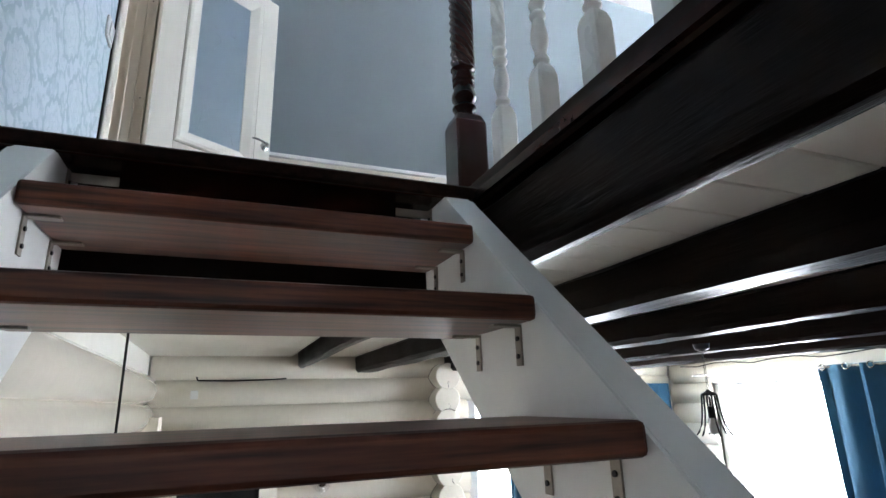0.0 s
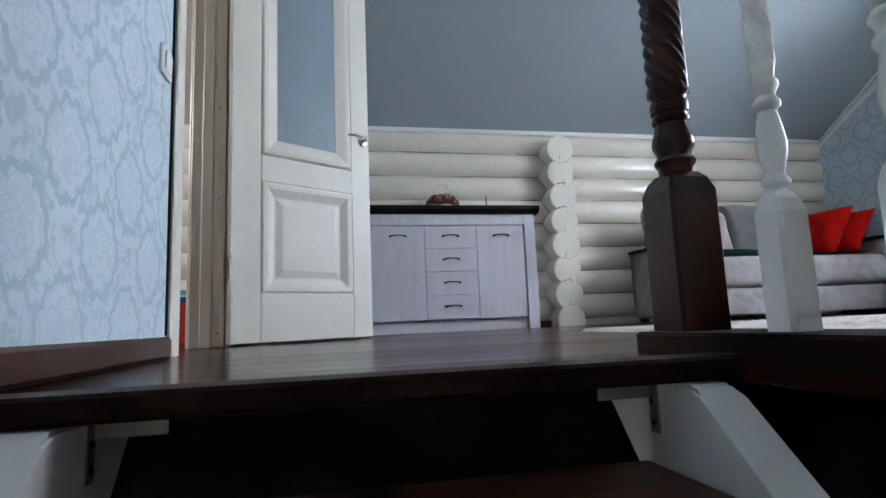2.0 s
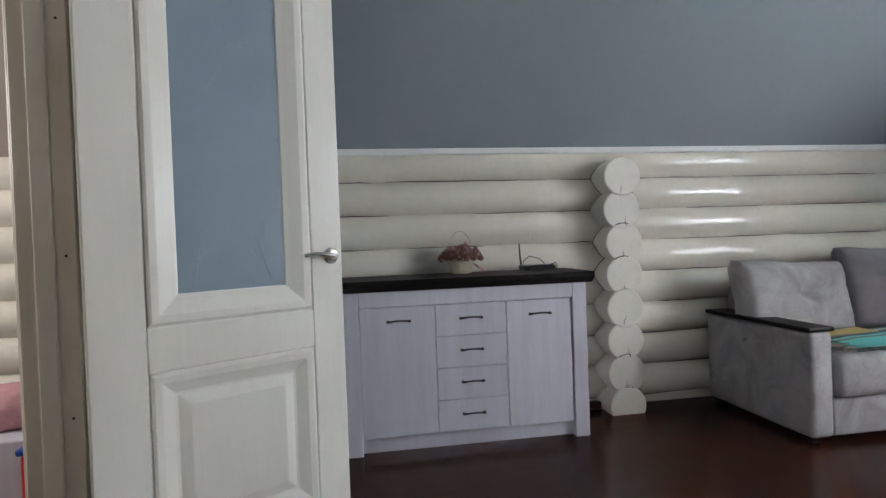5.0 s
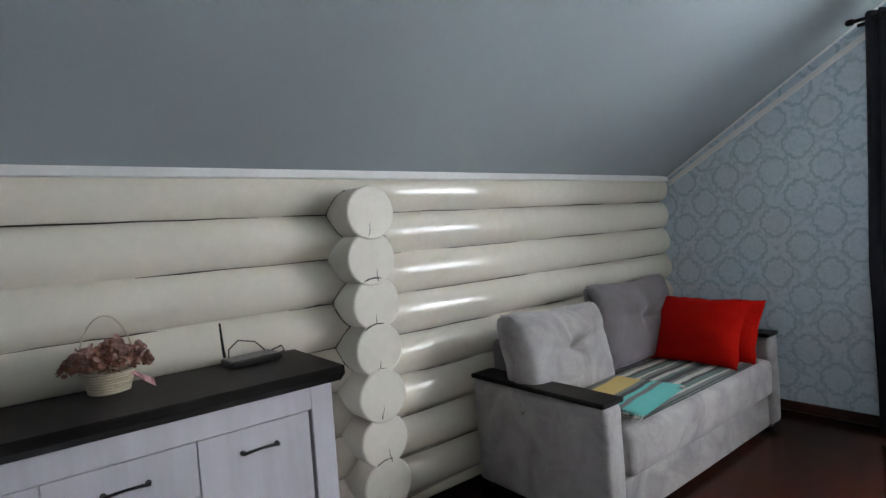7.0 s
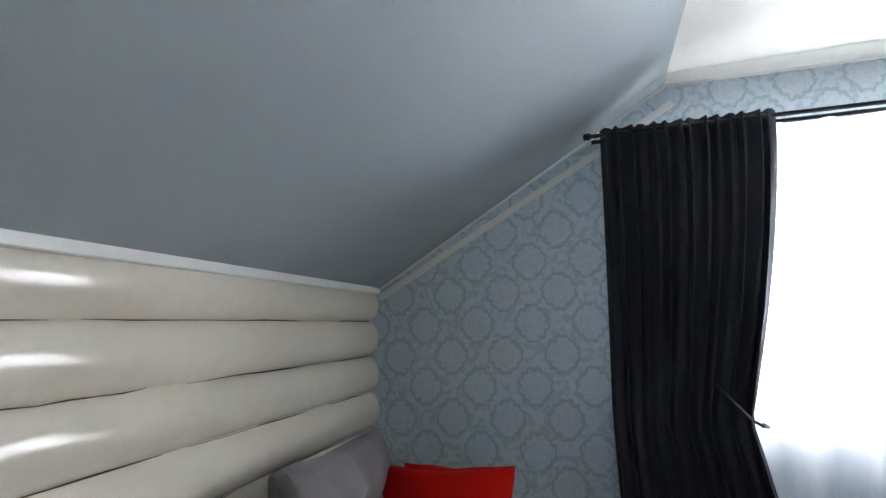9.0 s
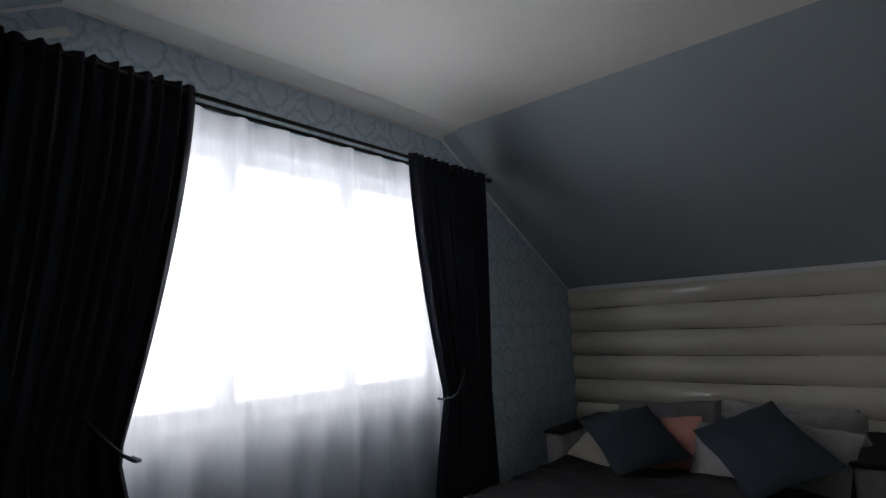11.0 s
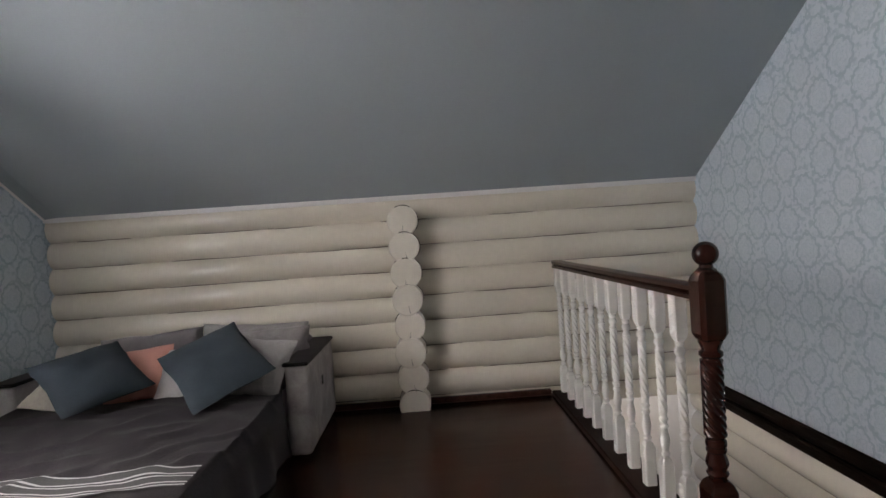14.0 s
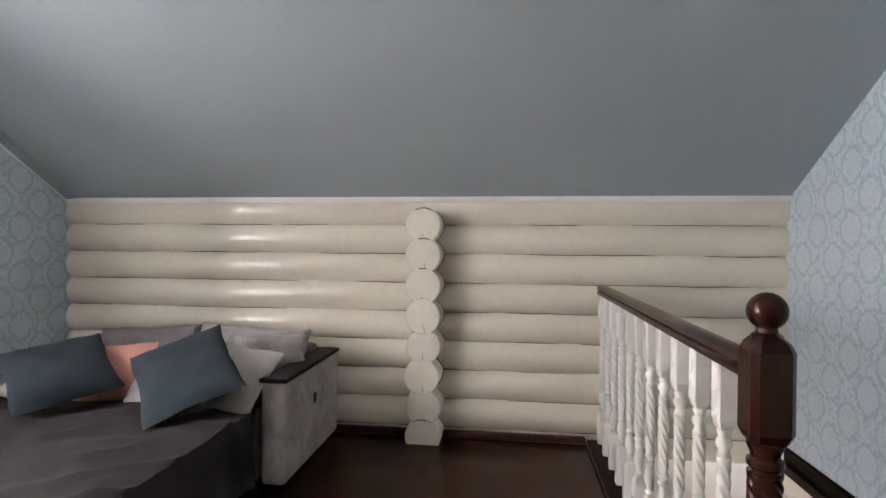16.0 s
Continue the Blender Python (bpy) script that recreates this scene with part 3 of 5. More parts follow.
whole("trim_cove", bm, CEIL, "slanted cove strip along the gable", "trim", kind="structure")
bm = bmesh.new()
for i in range(3):
    a, b = n_in[i], n_in[i + 1]
    tube(bm, [(XE - 0.008, a[0], a[1]), (XE - 0.008, b[0], b[1])], 0.009, 6)
whole("trim_gable_bead", bm, TRIM, "thin white bead along the gable ceiling edge", "trim", kind="structure")
# cable duct climbing the gable
bm = bmesh.new()
a, b = Vector((XE - 0.012, GY1 - 0.01, KNEE - 0.052)), Vector((XE - 0.012, 3.15, 2.378))
d = (b - a).normalized()
w = Vector((0, -d.z, d.y)) * 0.016
q = [a + w, b + w, b - w, a - w]
v0 = [bm.verts.new(p) for p in q]
v1 = [bm.verts.new(p + Vector((0.011, 0, 0))) for p in q]
bm.faces.new(v0)
bm.faces.new(v1[::-1])
for i in range(4):
    bm.faces.new((v0[i], v1[i], v1[(i + 1) % 4], v0[(i + 1) % 4]))
whole("cable_duct", bm, PLASTIC_W, "white plastic cable duct running up the gable wall", "cable duct")


def baseboard(name, lo, hi):
    whole(name, boxbm(lo, hi, 0.008), BASEWOOD, "dark brown wooden baseboard", "baseboard", kind="structure")


baseboard("baseboard_west", (0.0, 1.565, 0.0), (0.02, 2.41, 0.058))
baseboard("baseboard_west", (0.0, 3.275, 0.0), (0.02, GY1 + 0.03, 0.062))
baseboard("baseboard_east", (XE - 0.02, GY0, 0.0), (XE, GY1, 0.065))
baseboard("baseboard_south", (1.17, GY0 - 0.03, 0.0), (2.07, GY0 + 0.012, 0.045))
baseboard("baseboard_south", (2.28, GY0 - 0.03, 0.0), (XE - 0.02, GY0 + 0.012, 0.045))
baseboard("baseboard_north", (0.02, GY1 - 0.012, 0.0), (2.07, GY1 + 0.03, 0.045))
bm = boxbm((0.0, GY0, -0.03), (0.022, 1.485, 0.052), 0.007)
box(bm, (0.0, GY0, -0.095), (0.045, 1.485, -0.028), 0.009)
whole("trim_stair_wall_rail", bm, BLACKWOOD,
      "dark wooden rail along the wall above the stairs", "trim", kind="structure")

# ---- lower storey ----
LZ = -2.7
whole("floor_lower", boxbm((-1.4, -3.2, LZ - 0.1), (5.2, 5.2, LZ)), FLOOR, "dark brown floor of the lower room", "floor", kind="structure")


def lower_wall(tag, bm):
    return whole("wall_lower_" + tag, bm, PLASTER_L, "cream painted log wall of the lower room", "wall", kind="structure")


bm = bmesh.new()                                    # north, with door and window
NY = 4.80
for x0, x1, z0, z1 in ((-1.2, 0.14, LZ, -0.06), (0.90, 2.46, LZ, -0.06), (0.14, 0.90, -0.66, -0.06),
                       (2.46, 4.2, LZ, -1.75), (2.46, 4.2, -0.42, -0.06), (4.2, 4.95, LZ, -0.06)):
    box(bm, (x0, NY + 0.058, z0), (x1, NY + 0.28, z1))
wl_n = lower_wall("north", bm)
bm = bmesh.new()                                    # east, with window
for y0, y1, z0, z1 in ((-3.2, 1.6, LZ, -0.06), (1.6, 4.33, LZ, -1.8), (1.6, 4.33, -0.36, -0.06), (4.33, NY + 0.3, LZ, -0.06)):
    box(bm, (XE + 0.058, y0, z0), (XE + 0.28, y1, z1))
wl_e = lower_wall("east", bm)
bm = bmesh.new()
box(bm, (-0.25, -3.2, LZ), (-0.02, NY + 0.058, -0.06))
wl_w = lower_wall("west", bm)
bm = bmesh.new()
box(bm, (-0.25, -3.2, LZ), (XE + 0.28, -3.0, -0.06))
wl_s = lower_wall("south", bm)


def lower_log(owner, x0, x1, y, z, seed, along="x"):
    ob = part("log", log_mesh(x1 - x0, seed), LOG, owner, smooth=True)
    if along == "x":
        ob.matrix_world = Matrix.Translation((x0, y, z))
    else:
        ob.matrix_world = Matrix.Translation((y, x0, z)) @ pose(0, 0, 0, 0, 0, 90)


for i in range(10):
    z = -0.20 - i * ROW
    if -0.42 < z:
        lower_log(wl_n, 0.0, XE, NY + RAD, z, 200 + i)
        lower_log(wl_e, 1.0, NY, XE + RAD, z + 0.09, 260 + i, "y")
    else:
        lower_log(wl_n, 0.0, 2.46, NY + RAD, z, 200 + i)
        lower_log(wl_n, 4.2, XE, NY + RAD, z, 230 + i)
        lower_log(wl_e, 4.33, NY, XE + RAD, z + 0.09, 260 + i, "y")
        if z < -1.75:
            lower_log(wl_n, 2.46, 4.2, NY + RAD, z, 240 + i)
for i in range(6):
    z = -0.17 - i * ROW
    lower_log(wl_w, -0.6, 1.60 if i == 0 else 4.8, -0.06, z, 300 + i, "y")
lends = thing("wall_cross_lower", "stacked cream painted log ends in the lower room", "wall", kind="structure")
cross_ends(lends, 2.22, NY - 0.13, NY + 0.05, 1, -0.29, -2.2, 120, -0.20)

# lower door with dark glass
DARKGLASS = surface("dark_glossy_glass", (0.006, 0.007, 0.009), 0.04, 0.1, (5, 5, 5), bump=0.0, rough_vary=0.01)
ld = thing("door_2", "open white lower-floor door with dark reflecting glass", "door", kind="structure", at=(0.13, NY - 0.24, LZ), rz=12)
for lo, hi in (((0.0, -0.02, 0), (0.125, 0.02, 2.04)), ((0.655, -0.02, 0), (0.78, 0.02, 2.04)), ((0.125, -0.02, 1.80), (0.655, 0.02, 2.04)),
               ((0.125, -0.02, 0), (0.655, 0.02, 0.7))):
    part("stile", boxbm(lo, hi, 0.004), DOORPAINT, ld)
part("glass_bead", boxbm((0.125, -0.026, 1.785), (0.655, -0.018, 1.80), 0.002), DOORPAINT, ld)
part("pane", boxbm((0.125, -0.006, 0.7), (0.655, 0.006, 1.80)), DARKGLASS, ld, "dark reflecting glass pane")
lf = thing("door_frame", "cream door frame on the lower side wall", "door frame", kind="structure", at=(0, 0, LZ))
part("jamb", boxbm((-0.02, NY - 0.27, 0), (0.11, NY - 0.225, 2.16), 0.006), JAMB, lf)
part("casing", boxbm((0.085, NY - 0.225, 0), (0.115, NY - 0.12, 2.16), 0.006), JAMB, lf)


def window_unit(name, label, ax, w0, w1, z0, z1, at, mull):
    """A window across x (ax 'x') or y, with frame, mullions, panes and sill."""
    ob = thing(name, label, "window", kind="structure")

    def bx(nm, a0, a1, b0, b1, d0, d1, mat):
        lo, hi = ((a0, at + d0, b0), (a1, at + d1, b1)) if ax == "x" else ((at + d0, a0, b0), (at + d1, a1, b1))
        return part(nm, boxbm(lo, hi, 0.004), mat, ob)
    bx("window_frame", w0, w1, z0, z0 + 0.06, 0.08, 0.15, PLASTIC_W)
    bx("window_frame", w0, w1, z1 - 0.06, z1, 0.08, 0.15, PLASTIC_W)
    ed = [w0] + mull + [w1]
    for i, e in enumerate(ed):
        lo = max(w0, e - 0.05)
        bx("mullion", lo, min(w1, lo + 0.10), z0 + 0.06, z1 - 0.06, 0.08, 0.15, PLASTIC_W)
    for a, b in zip(ed, ed[1:]):
        bx("pane", a + 0.05, b - 0.05, z0 + 0.06, z1 - 0.06, 0.11, 0.114, glass).visible_shadow = False
    bx("window_sill", w0, w1, z0 - 0.03, z0, -0.025, 0.08, PLASTIC_W)
    return ob


window_unit("window_1", "white plastic three-light window behind sheer voile", "y", W0, W1, WS, WH, XE, [1.825, 2.50])
window_unit("window_2", "white lower-floor window in the log wall", "x", 2.46, 4.2, -1.75, -0.42, NY, [3.3])
window_unit("window_3", "large white lower-floor window", "y", 1.6, 4.33, -1.8, -0.36, XE, [2.9])

# ---- stairs ----
RISE, GOING = 0.181, 0.209
stair = thing("staircase", "open wooden staircase with dark treads and white stringers", "staircase")
for i in range(14):
    yf, zt = 1.535 - GOING * (i + 1), 0.033 - RISE * (i + 1)
    part("tread", boxbm((0.16, yf, zt - 0.04), (0.907, yf + 0.27, zt), 0.007, 2), TREAD, stair)
    if i < 4:
        for xs, sg in ((0.907, -1), (0.16, 1)):
            for yb in (yf + 0.05, yf + 0.2):
                bm = bmesh.new()
                box(bm, (min(xs, xs + sg * 0.05), yb, zt - 0.044), (max(xs, xs + sg * 0.05), yb + 0.018, zt - 0.0402))
                box(bm, (min(xs, xs + sg * 0.003), yb, zt - 0.105), (max(xs, xs + sg * 0.003), yb + 0.018, zt - 0.042))
                br = part("bracket", bm, BRACKET, stair, "zinc angle bracket")
                for zz in (-0.062, -0.09):
                    bm = bmesh.new()
                    lathe(bm, [(0.004, 0), (0.004, 0.003)], 8, Matrix.Translation((xs + sg * 0.003, yb + 0.009, zt + zz)) @ pose(0, 0, 0, 0, 90 * sg))
                    part("screw", bm, METAL_BLACK, br)
SL = RISE / GOING
for xs in (0.094, 0.907):
    bm = bmesh.new()
    zt = -0.030
    ya = 1.482
    prism(bm, [(ya, zt), (ya - 0.02, zt - 0.015), (ya - 2.5, zt - 2.5 * SL), (ya - 2.06, zt - 2.5 * SL), (1.605, -0.285), (1.60, -0.175), (1.705, -0.075), (1.71, zt)], xs, xs + 0.066)
    es = [e for e in bm.edges]
    bmesh.ops.bevel(bm, geom=es, offset=0.006, segments=2, affect="EDGES")
    part("stringer", bm, WHITEPAINT, stair, "white painted plank stringer")

for xs, sg in ((0.16, 1), (0.907, -1)):
    bm = bmesh.new()
    box(bm, (min(xs, xs + sg * 0.085), 1.575, -0.056), (max(xs, xs + sg * 0.085), 1.578, -0.036), 0.001)
    box(bm, (min(xs, xs + sg * 0.003), 1.556, -0.105), (max(xs, xs + sg * 0.003), 1.578, -0.036))
    br = part("bracket", bm, BRACKET, stair, "zinc angle bracket")
    for zz in (-0.06, -0.09):
        bm = bmesh.new()
        lathe(bm, [(0.004, 0), (0.004, 0.003)], 8, Matrix.Translation((xs + sg * 0.003, 1.567, zz)) @ pose(0, 0, 0, 0, 90 * sg))
        part("screw", bm, METAL_BLACK, br)

# ---- balustrade ----
BX = 1.08


def twist(bm, r, z0, z1, turns, lobes=4, depth=0.16, seg=24, rows=40, m=None):
    rings = []
    for j in range(rows + 1):
        z = z0 + (z1 - z0) * j / rows
        ph = 2 * math.pi * turns * j / rows
        env = min(1, min(j, rows - j) / 4)
        ring = []
        for k in range(seg):
            a = 2 * math.pi * k / seg
            rr = r * (1 - depth * env * (0.5 + 0.5 * math.cos(lobes * a + ph * lobes)))
            ring.append(bm.verts.new((rr * math.cos(a), rr * math.sin(a), z)))
        rings.append(ring)
    for a, b in zip(rings, rings[1:]):
        for k in range(seg):
            bm.faces.new((a[k], a[(k + 1) % seg], b[(k + 1) % seg], b[k]))
    bm.faces.new(rings[0][::-1])
    bm.faces.new(rings[-1])


def square_block(bm, h, z0, z1, cham_lo=0.0, cham_hi=0.0, neck=0.6, corner=0.006):
    """A square post block whose ends are cut back towards the turning."""
    c = corner

    def ring(s, z):
        k = c * s / h
        return [bm.verts.new(p + (z,)) for p in ((s - k, -s), (s, -s + k), (s, s - k), (s - k, s), (-s + k, s), (-s, s - k), (-s, -s + k), (-s + k, -s))]
    levels = []
    if cham_lo:
        levels.append((h * neck, z0))
        levels.append((h * (0.55 + 0.45 * neck), z0 + cham_lo * 0.35))
    levels.append((h, z0 + cham_lo))
    levels.append((h, z1 - cham_hi))
    if cham_hi:
        levels.append((h * (0.55 + 0.45 * neck), z1 - cham_hi * 0.35))
        levels.append((h * neck, z1))
    rings = [ring(s, z) for s, z in levels]
    for a, b in zip(rings, rings[1:]):
        for k in range(8):
            bm.faces.new((a[k], a[(k + 1) % 8], b[(k + 1) % 8], b[k]))
    bm.faces.new(rings[0][::-1])
    bm.faces.new(rings[-1])


def baluster_at(first=None, y=0.0):
    ob = thing("baluster", "white turned wooden baluster with a barley twist", "baluster", "balusters of the stair rail", at=(BX, y, 0.032))
    bm = bmesh.new()
    square_block(bm, 0.026, 0.0, 0.20, 0, 0.03, 0.55)
    part("lower_block", bm, BALWHITE, ob)
    bm = bmesh.new()
    lathe(bm, [(0.013, 0.195), (0.013, 0.205), (0.019, 0.212), (0.019, 0.218), (0.013, 0.226), (0.014, 0.235), (0.0205, 0.262), (0.021, 0.275),
               (0.017, 0.30), (0.013, 0.322), (0.019, 0.330), (0.019, 0.337), (0.013, 0.345), (0.0145, 0.352), (0.0195, 0.360), (0.0195, 0.366), (0.0145, 0.374), (0.016, 0.385), (0.018, 0.395)], 18)
    part("lower_turning", bm, BALWHITE, ob, smooth=True)
    bm = bmesh.new()
    twist(bm, 0.0190, 0.395, 0.645, 1.15, 5, 0.25, 40, 48)
    part("twisted_shaft", bm, BALWHITE, ob, smooth=True)
    bm = bmesh.new()
    lathe(bm, [(0.015, 0.64), (0.020, 0.652), (0.015, 0.662), (0.014, 0.670), (0.021, 0.684), (0.021, 0.694), (0.014, 0.706), (0.018, 0.715), (0.018, 0.722), (0.013, 0.735)], 18)
    part("upper_turning", bm, BALWHITE, ob, smooth=True)
    bm = bmesh.new()
    square_block(bm, 0.026, 0.725, 0.910, 0.03, 0, 0.55)
    part("upper_block", bm, BALWHITE, ob)
    return ob


BAL_Y = [1.482 - 0.185 * i for i in range(11)]
first_baluster = baluster_at(y=BAL_Y[0])
for y in BAL_Y[1:]:
    if y > GY0 + 0.02:
        copy_thing(first_baluster, pose(BX, y, 0.032))
bm = bmesh.new()
prism(bm, [(-0.032, 0.0), (0.032, 0.0), (0.032, 0.012), (0.024, 0.02), (0.034, 0.032), (0.030, 0.046), (0.012, 0.055), (-0.012, 0.055),
           (-0.030, 0.046), (-0.034, 0.032), (-0.024, 0.02), (-0.032, 0.012)], GY0 + 0.01, 1.655, "y")
bmesh.ops.translate(bm, verts=bm.verts[:], vec=(BX, 0, 0.940))
whole("handrail", bm, MAHOG, "polished mahogany moulded handrail over white balusters", "handrail", smooth=True)

newel = thing("newel_post", "dark mahogany newel post with ball finial and twisted shaft", "newel post", at=(BX - 0.008, 1.695, 0.0))
bm = bmesh.new()
square_block(bm, 0.0475, 0.03, 0.318, 0, 0.035, 0.6)
part("base_block", bm, MAHOG, newel)
bm = bmesh.new()
lathe(bm, [(r, z + 0.028) for r, z in (
    (0.030, 0.283), (0.030, 0.302), (0.0345, 0.308), (0.0368, 0.314), (0.0345, 0.319), (0.030, 0.324), (0.031, 0.331), (0.0365, 0.342), (0.0378, 0.350),
    (0.0355, 0.361), (0.031, 0.374), (0.029, 0.386), (0.0332, 0.390), (0.034, 0.397), (0.030, 0.401), (0.030, 0.4055), (0.0340, 0.409), (0.0350, 0.418),
    (0.0340, 0.428), (0.030, 0.432), (0.030, 0.437), (0.036, 0.446))], 32)
part("lower_turning", bm, MAHOG, newel, smooth=True)
bm = bmesh.new()
twist(bm, 0.0375, 0.473, 0.735, 1.15, 8, 0.13, 64, 76)
part("twisted_shaft", bm, MAHOG, newel, smooth=True)
bm = bmesh.new()
lathe(bm, [(r, z - 0.056) for r, z in ((0.034, 0.788), (0.029, 0.797), (0.039, 0.806), (0.039, 0.818), (0.030, 0.826), (0.034, 0.84), (0.040, 0.852),
                                       (0.039, 0.862), (0.030, 0.875))], 28)
part("upper_turning", bm, MAHOG, newel, smooth=True)
bm = bmesh.new()
square_block(bm, 0.0475, 0.798, 1.040, 0.03, 0.03, 0.62, 0.014)
part("upper_block", bm, MAHOG, newel)
bm = bmesh.new()
prof = [(0.034, 1.037), (0.034, 1.045), (0.024, 1.052), (0.022, 1.062)]
prof += [(0.043 * math.sin(a), 1.099 - 0.043 * math.cos(a)) for a in np.linspace(0.5, 3.05, 14)]
lathe(bm, prof, 32)
part("ball_finial", bm, MAHOG, newel, smooth=True)

# ---- attic door ----
fr = thing("door_frame", "cream moulded door frame round the open doorway", "door frame", kind="structure")
for y0, y1 in ((D0, D0 + 0.022), (D1 - 0.022, D1)):
    part("jamb", boxbm((-0.135, y0, 0), (0.004, y1, DH), 0.004), JAMB, fr)
part("jamb", boxbm((-0.135, D0, DH - 0.022), (0.004, D1, DH), 0.004), JAMB, fr)
for x0, x1 in ((0.004, 0.018), (-0.148, -0.135)):
    part("casing", boxbm((x0, D0 - 0.065, 0), (x1, D0 + 0.008, DH + 0.07), 0.005), JAMB, fr)
    part("casing", boxbm((x0, D1 - 0.008, 0), (x1, D1 + 0.065, DH + 0.07), 0.005), JAMB, fr)
    part("casing", boxbm((x0, D0 + 0.008, DH - 0.008), (x1, D1 - 0.008, DH + 0.07), 0.005), JAMB, fr)
part("stop", boxbm((-0.09, D1 - 0.034, 0), (-0.045, D1 - 0.022, DH - 0.03), 0.003), JAMB, fr)
part("stop", boxbm((-0.09, D0 + 0.022, 0), (-0.045, D0 + 0.034, DH - 0.03), 0.003), JAMB, fr)

LW, LH, LT = 0.70, 2.0, 0.04
door = thing("door_1", "open ivory panel door with frosted glass and lever handle", "door", kind="structure",
             at=(0.012, 3.178, 0.012), rz=31.3)


def dbox(nm, x0, x1, z0, z1, mat, y0=-LT, y1=0.0, bev=0.003, label=""):
    return part(nm, boxbm((x0, y0, z0), (x1, y1, z1), bev), mat, door, label)


SA, SB = 0.130, 0.594
dbox("stile", 0.0, SA, 0.0, LH, DOORPAINT)
dbox("stile", SB, LW, 0.0, LH, DOORPAINT)
dbox("rail", SA, SB, 0.0, 0.207, DOORPAINT)
dbox("rail", SA, SB, 0.698, 0.814, DOORPAINT)
dbox("rail", SA, SB, 1.93, LH, DOORPAINT)


def frame_moulding(name, x0, x1, z0, z1, steps, ymid=-LT / 2, both=True):
    """A picture-frame moulding: steps are (inset, height over the panel plane)."""
    bm = bmesh.new()
    for sgn in ((1, -1) if both else (1,)):
        rings = []
        for ins, hgt in steps:
            y = ymid + sgn * hgt
            rings.append([bm.verts.new(q) for q in ((x0 + ins, y, z0 + ins), (x1 - ins, y, z0 + ins), (x1 - ins, y, z1 - ins), (x0 + ins, y, z1 - ins))])
        for a, b in zip(rings, rings[1:]):
            for k in range(4):
                bm.faces.new((a[k], a[(k + 1) % 4], b[(k + 1) % 4], b[k]))
    return part(name, bm, DOORPAINT, door)


frame_moulding("glass_moulding", SA, SB, 0.814, 1.93, [(0, 0.012), (0.003, 0.012), (0.004, 0.021), (0.012, 0.027), (0.03, 0.026), (0.065, 0.012), (0.08, 0.007), (0.084, 0.0)])
dbox("pane", 0.208, 0.516, 0.89, 1.855, frost, -LT / 2 - 0.003, -LT / 2 + 0.003, 0, "frosted blue-grey glass pane")
frame_moulding("panel_moulding", SA, SB, 0.207, 0.698, [(0, 0.012), (0.003, 0.012), (0.004, 0.021), (0.012, 0.026), (0.03, 0.025), (0.062, 0.008), (0.070, 0.007), (0.080, 0.011), (0.10, 0.018), (0.106, 0.018)])
dbox("panel", SA + 0.104, SB - 0.104, 0.311, 0.594, DOORPAINT, -LT / 2 - 0.0175, -LT / 2 + 0.0175, 0.0015)
ETCH = surface("etched_glass_lines", (0.46, 0.54, 0.60), 0.7, 0.05, bump=0.0)
rng = random.Random(21)


def twig(x, z, ang, ln, depth=0):
    """A slender etched twig that forks as it climbs."""
    pts = [(x, -LT / 2 - 0.0035, z)]
    a = ang
    for k in range(5):
        a += rng.uniform(-0.12, 0.12)
        x, z = x + ln / 5 * math.sin(a), z + ln / 5 * math.cos(a)
        pts.append((min(0.51, max(0.225, x)), -LT / 2 - 0.0035, z))
        if depth < 2 and k in (1, 3):
            twig(x, z, a + rng.choice((-1, 1)) * rng.uniform(0.5, 0.9), ln * 0.45, depth + 1)
    bm = bmesh.new()
    tube(bm, pts, [0.0016, 0.0014, 0.0012, 0.001, 0.0008, 0.0005], 5)
    part("etched_twig", bm, ETCH, door, "pale etched twig line")


twig(0.26, 0.92, 0.15, 0.16)
twig(0.47, 0.92, -0.35, 0.13)
twig(0.30, 1.45, 0.5, 0.2)
for sgn, y in ((-1, -LT), (1, 0.0)):
    bm = bmesh.new()
    lathe(bm, [(0.026, 0), (0.026, 0.004), (0.022, 0.009), (0.012, 0.011)], 24, Matrix.Translation((0.660, y, 0.977)) @ pose(0, 0, 0, -90 * sgn))
    h = part("handle_rose", bm, STEEL, door, "satin nickel rose", smooth=True)
    bm = bmesh.new()
    yy = y + sgn * 0.045
    tube(bm, [(0.660, y + sgn * 0.008, 0.977), (0.660, y + sgn * 0.035, 0.977), (0.652, yy, 0.978), (0.628, yy, 0.981), (0.588, yy, 0.986), (0.553, yy - sgn * 0.004, 0.982)],
         [0.009, 0.0085, 0.0085, 0.0075, 0.0065, 0.006], 12)
    part("lever", bm, STEEL, h, "curved satin nickel lever", smooth=True)
for z in (0.26, 1.75):
    bm = bmesh.new()
    box(bm, (-0.006, -LT - 0.001, z), (0.0, -LT + 0.03, z + 0.1), 0.001)
    tube(bm, [(-0.004, -LT - 0.004, z - 0.004), (-0.004, -LT - 0.004, z + 0.104)], 0.006, 10)
    part("hinge", bm, STEEL, door, "steel butt hinge")

for z in (0.06, 0.62, 1.02, 1.6):
    bm = bmesh.new()
    lathe(bm, [(0.0035, 0), (0.0035, 0.001)], 10, Matrix.Translation((-0.022, D1 - 0.022, z)) @ pose(0, 0, 0, 90))
    part("screw_cap", bm, METAL_BLACK, fr, "dark screw head")
whole("trim_paper_edge", boxbm((0.0, D0 - 0.069, 0.062), (0.006, D0 - 0.0655, DH + 0.07)), PLASTIC_B, "dark gap between wallpaper and door casing", "trim", kind="structure")
